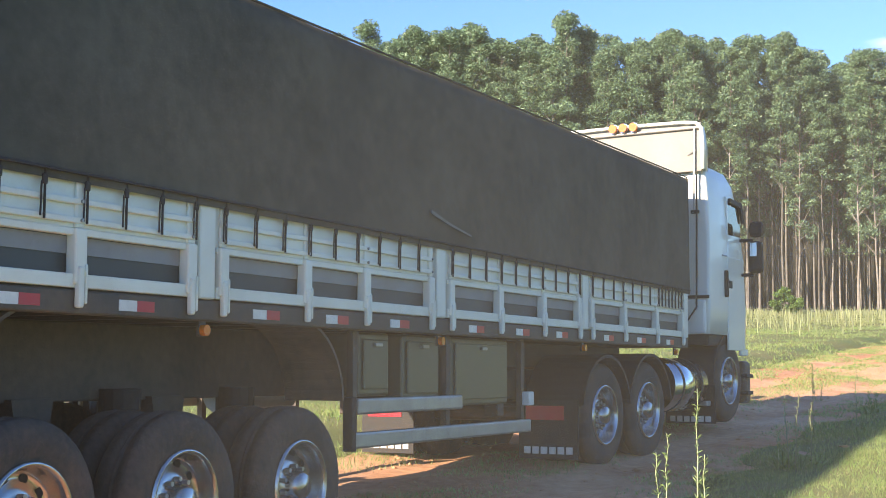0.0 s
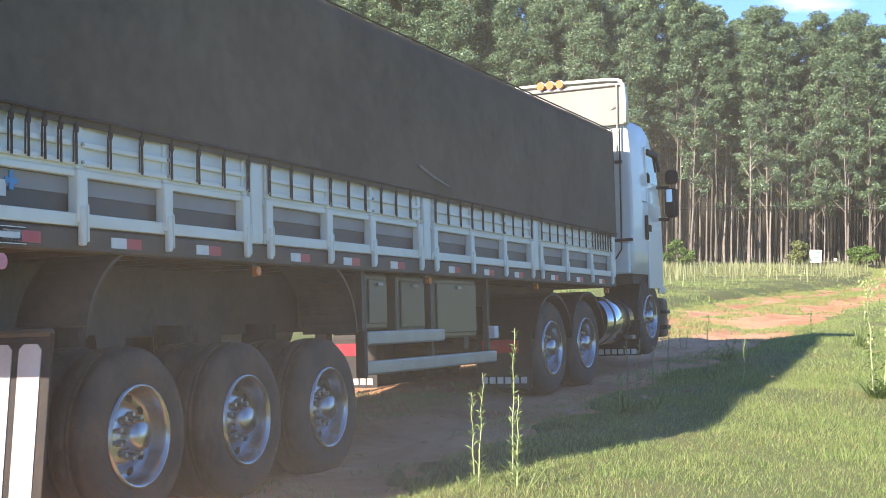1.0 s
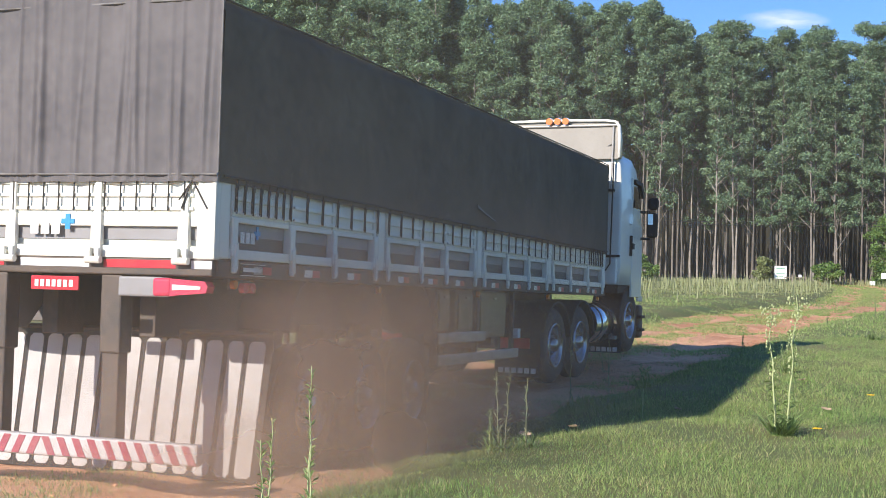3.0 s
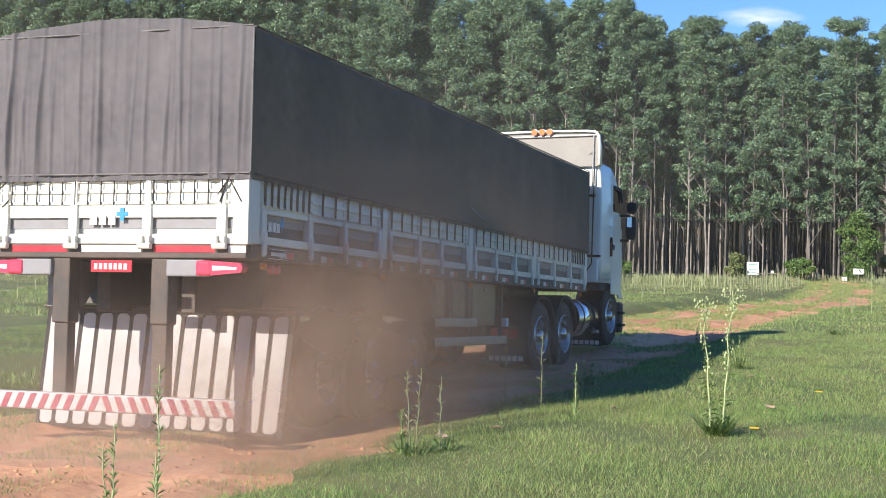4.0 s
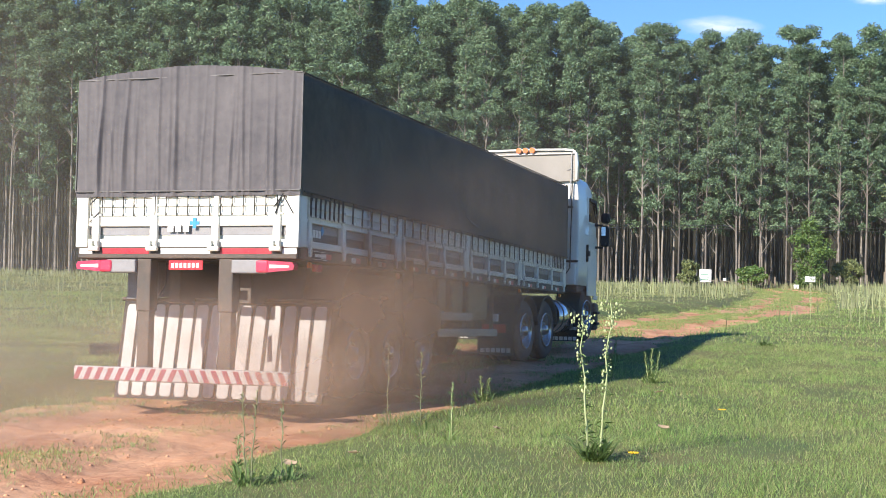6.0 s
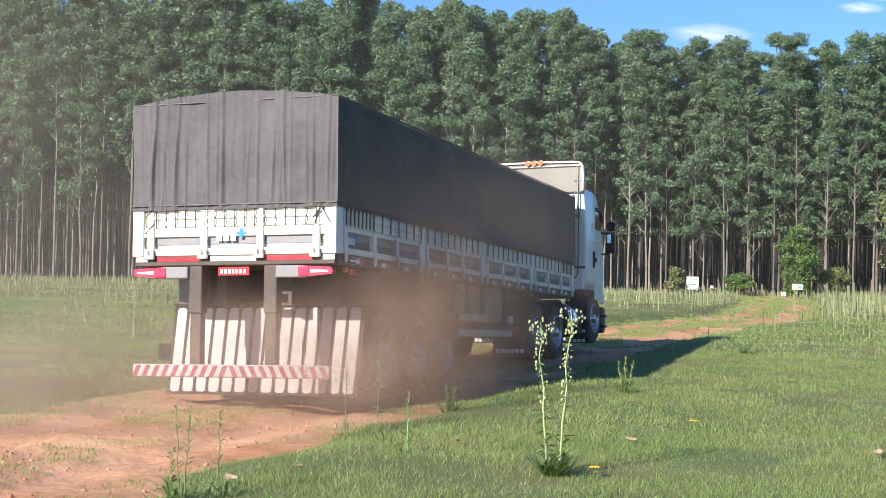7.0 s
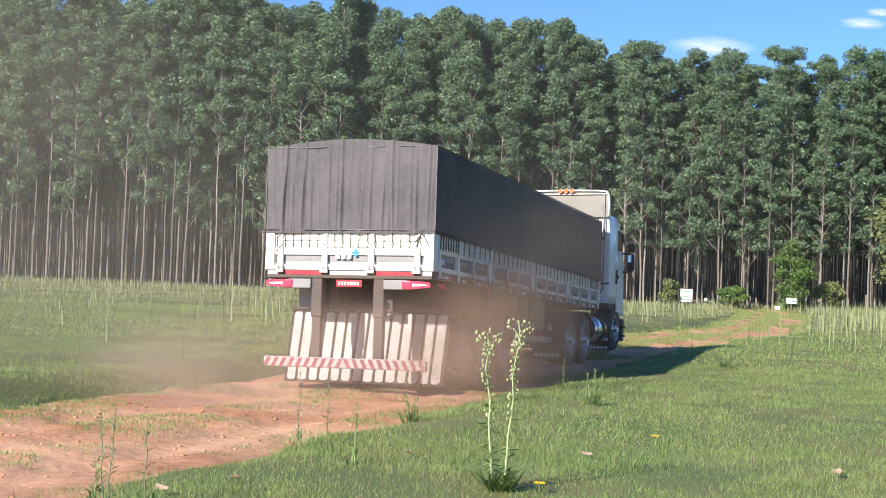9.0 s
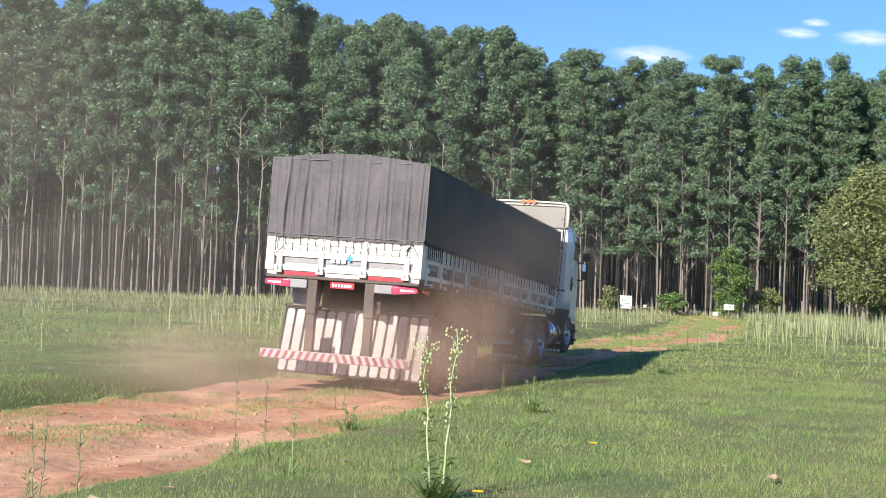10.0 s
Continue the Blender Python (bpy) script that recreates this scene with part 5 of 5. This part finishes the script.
# ---- single weeds near the camera ----
def weed(x, y, stems, height, label, heads=True, rosette=40, leafy=1.0, seed=0, spread_=0.25):
    r = random.Random(seed * 31 + 5)
    z0 = float(ground_height(np.array([x]), np.array([y]))[0])
    w = thing("weed", label, "weed", "", pose(x, y, z0 - 0.01))
    for k in range(stems):
        bm, lv, hd = bmesh.new(), [], []
        h = height * r.uniform(0.85, 1.05)
        px = (k - (stems - 1) / 2) * spread_ * r.uniform(0.7, 1.1)
        p = Vector((px * 0.35, r.uniform(-0.05, 0.05), 0))
        pts = [p]
        for i in range(9):
            f = (i + 1) / 9
            p = Vector((px * (0.35 + 0.65 * f) + (0.02 if heads else 0.008) * math.sin(i * 1.9 + k) * f, pts[0].y + 0.02 * math.cos(i * 1.3), h * f))
            pts.append(p)
        rings = []
        for i, a in enumerate(pts):
            rr = (0.0105 if heads else 0.006) * (1 - i * 0.07)
            rings.append([bm.verts.new((a.x + rr * math.cos(j * 1.0472), a.y + rr * math.sin(j * 1.0472), a.z)) for j in range(6)])
        for a, b in zip(rings, rings[1:]):
            for j in range(6):
                bm.faces.new((a[j], a[(j + 1) % 6], b[(j + 1) % 6], b[j])).smooth = True
        dry = "dry" in label
        st = part("stem", bm, M_STALK if dry else M_WEED_STEM, w)
        verts, faces = [], []

        def leaf(c, d, L, wd):
            d = d.normalized()
            s = d.cross(Vector((r.uniform(-1, 1), r.uniform(-1, 1), 1))).normalized() * wd / 2
            n0 = len(verts)
            mid = c + d * L * 0.5 + Vector((0, 0, 0.12 * L))
            verts.extend([c, mid + s, c + d * L, mid - s])
            faces.extend([(n0, n0 + 1, n0 + 2), (n0, n0 + 2, n0 + 3)])
        for i in range(int(70 * leafy)):
            f = r.uniform(0.05, 0.97)
            j = min(8, int(f * 9))
            c = pts[j].lerp(pts[j + 1], f * 9 - j)
            t = r.uniform(0, 6.28)
            if heads:
                leaf(c, Vector((math.cos(t), math.sin(t), r.uniform(-0.7, 0.6))), r.uniform(0.05, 0.12) * (1.2 - f), 0.013)
            else:
                leaf(c, Vector((math.cos(t), math.sin(t), r.uniform(0.3, 1.8))), r.uniform(0.035, 0.085) * (1.2 - 0.7 * f), 0.009)
        me = from_arrays("leaves", np.array([tuple(v) for v in verts]), np.array(faces), M_STALK if dry else M_WEED)
        tagged(piece("leaves", me, st), kind="stuff")
        if heads:
            bm = bmesh.new()
            for i in range(84):
                f = 1 - abs(r.gauss(0, 0.10)) if i < 42 else r.uniform(0.45, 0.95)
                f = max(0.3, f)
                j = min(8, int(f * 9))
                c = pts[j].lerp(pts[min(9, j + 1)], min(1, f * 9 - j))
                s = 0.095 if f > 0.93 else 0.04
                c = c + Vector((r.uniform(-s, s), r.uniform(-s, s), r.uniform(-0.01, 0.035)))
                own = bmesh.new()
                bmesh.ops.create_icosphere(own, subdivisions=1, radius=r.uniform(0.005, 0.011))
                own.transform(Matrix.Translation(c) @ Matrix.Diagonal((1, 1, 1.35, 1)))
                joined(bm, own)
            tagged(part("flower_head", bm, M_FLOWER, st), kind="stuff")
    verts, faces = [], []
    for i in range(rosette):
        t, L = r.uniform(0, 6.28), r.uniform(0.12, 0.30) * (1.45 if rosette > 100 else 1.0)
        d = Vector((math.cos(t), math.sin(t), r.uniform(0.35, 1.6))).normalized()
        c = Vector((r.uniform(-0.09, 0.09), r.uniform(-0.05, 0.05), 0.0))
        s = d.cross(Vector((0, 0, 1))).normalized() * 0.007
        m1, e = c + d * L * 0.6, c + d * L + Vector((math.cos(t) * 0.06, math.sin(t) * 0.06, -0.05))
        n0 = len(verts)
        verts.extend([c - s, c + s, m1 + s, m1 - s, e])
        faces.extend([(n0, n0 + 1, n0 + 2), (n0, n0 + 2, n0 + 3), (n0 + 3, n0 + 2, n0 + 4)])
    if rosette:
        piece("rosette", from_arrays("rosette", np.array([tuple(v) for v in verts]), np.array(faces), M_WEED), w)


weed(1.46, 10.86, 2, 1.28, "tall two-stemmed weed with pale flower heads", True, 110, 1.3, 1, 0.23)
weed(-2.36, 5.58, 2, 0.68, "slender green weed at the track's edge", False, 10, 0.9, 2, 0.08)
weed(-2.14, 5.66, 1, 1.06, "tall slender leafy weed at the track's edge", False, 8, 1.2, 3)
weed(-2.11, 5.50, 1, 0.60, "slender green weed at the track's edge", False, 8, 1.0, 4)
weed(-1.10, 9.45, 2, 0.66, "thin dry weed stalks over a green tuft", False, 34, 0.5, 6, 0.12)
weed(-0.90, 9.70, 1, 0.60, "thin dry weed stalk in the grass", False, 20, 0.5, 16, 0.12)
weed(-1.20, 9.63, 1, 0.36, "green weed among the grass", False, 18, 0.8, 7, 0.2)
weed(0.04, 12.85, 1, 0.80, "thin dry weed stalk", False, 6, 0.5, 8)
weed(3.10, 18.30, 3, 0.50, "small clump of green weeds", False, 30, 1.5, 9, 0.12)
weed(0.75, 15.87, 2, 0.35, "small clump of green weeds", False, 24, 1.3, 10, 0.12)
weed(0.33, 12.08, 1, 0.55, "thin green weed in the grass", False, 10, 0.9, 11, 0.2)
weed(-0.31, 13.80, 1, 0.95, "thin dry weed stalk at the track's edge", False, 10, 0.6, 12)
weed(6.87, 27.28, 2, 0.45, "leafy green weed in the grass", False, 70, 1.0, 13, 0.2)
weed(3.04, 21.51, 1, 0.48, "leafy green weed in the grass", False, 14, 1.8, 14)
weed(0.56, 19.62, 2, 0.50, "thin dry weed at the track's edge", False, 20, 0.7, 15, 0.2)
weed(-5.25, 26.68, 1, 1.25, "tall pale weed with flower heads in the meadow", True, 10, 0.8, 17)
for k, (x, y) in enumerate(((-3.3, 35.7), (-2.9, 36.4), (-2.2, 36.5), (-1.7, 35.9), (-2.5, 37.4), (-1.3, 37.0), (-3.6, 37.2), (-0.8, 36.2))):
    weed(x, y, 1, 1.15 + 0.15 * (k % 3), "tall pale weed with flower heads in the meadow", True, 4, 0.6, 20 + k)
for k, (x, y) in enumerate(((11.5, 35.4), (12.2, 35.8), (11.9, 37.0), (12.8, 38.1), (13.4, 36.6), (14.0, 39.0), (12.5, 41.0), (14.9, 40.0), (10.9, 38.4), (13.3, 42.5), (15.6, 43))):
    weed(x, y, 1, 1.0 + 0.12 * (k % 3), "tall pale weed with flower heads in the meadow", True, 12, 0.8, 40 + k)

# small flowers and fallen leaves
for x, y in ((3.22, 14.32), (1.76, 10.78)):
    fl = thing("yellow_flower", "small yellow flower in the grass", "flower", "", pose(x, y, float(ground_height(np.array([x]), np.array([y]))[0])))
    bm = bmesh.new()
    for k in range(9):
        own = bmesh.new()
        bmesh.ops.create_icosphere(own, subdivisions=1, radius=0.022)
        own.transform(Matrix.Rotation(k * 0.7, 4, "Z") @ Matrix.Translation((0.026, 0, 0.085)) @ Matrix.Diagonal((1, 0.45, 0.3, 1)))
        joined(bm, own)
    part("petals", bm, M_YELLOW, fl)
    part("stem", tube((0, 0, 0), (0, 0, 0.085), 0.004, seg=5), M_WEED, fl)
for k, (x, y) in enumerate(((2.36, 12.9), (0.76, 12.74), (-0.45, 10.67), (2.9, 16.4), (4.4, 12.2), (-0.9, 10.2))):
    z = float(ground_height(np.array([x]), np.array([y]))[0]) + 0.05
    bm = bmesh.new()
    bmesh.ops.create_grid(bm, x_segments=4, y_segments=3, size=0.04)
    for v in bm.verts:
        v.co = (v.co.x * 1.3, v.co.y * (1 - (v.co.x / 0.05) ** 2 * 0.7), 0.4 * abs(v.co.y) + 5 * v.co.x ** 2)
    lf = part("fallen_leaf", bm, M_DRY)
    lf.matrix_basis = pose(x, y, z, 12, 8, k * 67)
    sm = lf.modifiers.new("thickness", "SOLIDIFY")
    sm.thickness = 0.003
    tagged(lf, "dry brown curled fallen leaf in the grass", "leaf", "fallen leaves")

# ---- dust and veils ----
# soft hanging puffs, each a piece of its own that goes along
PUFFS = [  # place beside the trailer, half length, half height, turn; the forward and upper ones are thin
    (2.00, -1.9, -1.20, 1.6, 1.05, 44), (2.10, -0.4, -0.90, 1.7, 1.45, 48), (2.20, 1.1, -0.80, 1.8, 1.55, 50), (2.30, 2.7, -0.75, 1.9, 1.50, 54), (2.40, 4.9, -0.60, 2.0, 1.50, 54),
    (2.45, 0.6, 0.40, 2.4, 1.5, 60), (2.5, 3.6, 0.50, 2.4, 1.5, 60),
    (0.4, -0.8, -1.10, 2.3, 1.15, 12), (-1.6, -1.2, -1.25, 2.2, 1.05, 20), (-0.9, -2.8, -1.50, 3.0, 0.75, 14)]
puff_things = []
for k, (px, py, pz, hw, hh, turn) in enumerate(PUFFS):
    bm = bmesh.new()
    bmesh.ops.create_grid(bm, x_segments=8, y_segments=8, size=1.0)
    for v in bm.verts:
        v.co.z = 0.10 * math.sin(v.co.x * 2.1 + k) * math.cos(v.co.y * 1.7)
    ob = tagged(part("dust_puff", bm, M_PUFF if k < 3 else M_MID if k > 6 else M_THIN), "soft puff of red dust hanging beside the trailer wheels", "dust", "dust puffs", "stuff")
    ob.scale = (hw, hh, 1)
    puff_things.append((ob, Matrix.Translation((px, py, pz)) @ Matrix.Rotation(radians(turn), 4, "Z") @ Matrix.Rotation(radians(90), 4, "X")))


# wide flat sheets: dust drifting aside, and two veils added to lift dark tones
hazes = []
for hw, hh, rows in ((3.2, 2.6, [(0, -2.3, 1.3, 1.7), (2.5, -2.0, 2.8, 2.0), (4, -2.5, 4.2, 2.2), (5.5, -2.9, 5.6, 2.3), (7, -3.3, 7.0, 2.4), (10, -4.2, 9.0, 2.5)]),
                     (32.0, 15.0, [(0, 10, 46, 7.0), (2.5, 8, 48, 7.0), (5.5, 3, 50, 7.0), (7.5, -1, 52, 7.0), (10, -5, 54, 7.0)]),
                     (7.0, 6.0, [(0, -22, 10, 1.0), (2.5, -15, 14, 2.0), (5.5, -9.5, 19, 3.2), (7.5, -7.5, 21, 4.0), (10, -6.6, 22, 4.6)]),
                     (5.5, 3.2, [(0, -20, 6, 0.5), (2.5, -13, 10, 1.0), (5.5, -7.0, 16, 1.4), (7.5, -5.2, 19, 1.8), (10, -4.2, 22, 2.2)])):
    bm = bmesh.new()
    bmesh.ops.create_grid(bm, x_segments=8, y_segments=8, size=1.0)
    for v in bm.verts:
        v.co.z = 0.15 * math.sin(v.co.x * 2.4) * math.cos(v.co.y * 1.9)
    ob = tagged(part("dust_haze", bm, M_VEIL if hw > 15 else M_NEAR_VEIL if hw < 4 else M_HAZE), "thin pale sheet for dust haze and for veiled dark tones", "dust", "", "stuff")
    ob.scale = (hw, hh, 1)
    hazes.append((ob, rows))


# ---- what moves ----
def truck_pose(r):
    return pose(*r[1:])


def along(t):
    """How far the lorry has come by then."""
    run = [0.0]
    for a, b in zip(TRUCK, TRUCK[1:]):
        run.append(run[-1] + math.dist(a[1:3], b[1:3]))
    return float(np.interp(t, [r[0] for r in TRUCK], run))


def motions():
    walk(trailer, [(r[0], truck_pose(r)) for r in TRUCK])
    hitch = Matrix.Translation(KING) @ pose(0, 0, 0, 0, 0, TRACTOR_YAW) @ Matrix.Translation(-KING)
    walk(tractor, [(r[0], truck_pose(r) @ hitch) for r in TRUCK])
    for w, place, flip, radius in turning:
        w.rotation_mode = "QUATERNION"
        rows = []
        for k in range(51):
            t = k * 0.2
            rows.append((t, Matrix.Translation(place) @ Matrix.Rotation(-along(t) / radius, 4, "X") @ flip))
        walk(w, rows)
    # the dust grows up behind the wheels, then goes along with the lorry
    for k, (ob, place) in enumerate(puff_things):
        start = (3.4 if k > 6 else 0.7 if k < 1 else 1.1 if k < 2 else 2.0) + 0.45 * max(0.0, place.translation.y)
        prow = []
        for r in TRUCK:
            wait = max(0.0, 1.0 - r[0] / (2.0 + start)) ** 1.3
            fore = 1.7 * max(0.0, 1.0 - r[0] / 4.0) if k < 7 else 0.0
            sway = 0.06 * math.sin(1.7 * r[0] + k * 2.1)
            prow.append((r[0], pose(r[1], r[2], r[3], 0, 0, r[6]) @ pose(sway, fore - 1.2 * wait, -(1.6 if k < 1 else 2.5 if k < 3 else 3.2) * wait + 0.04 * math.sin(2.3 * r[0] + k)) @ place))
        walk(ob, prow)
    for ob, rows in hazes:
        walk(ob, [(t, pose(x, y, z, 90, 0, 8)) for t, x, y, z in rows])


motions()
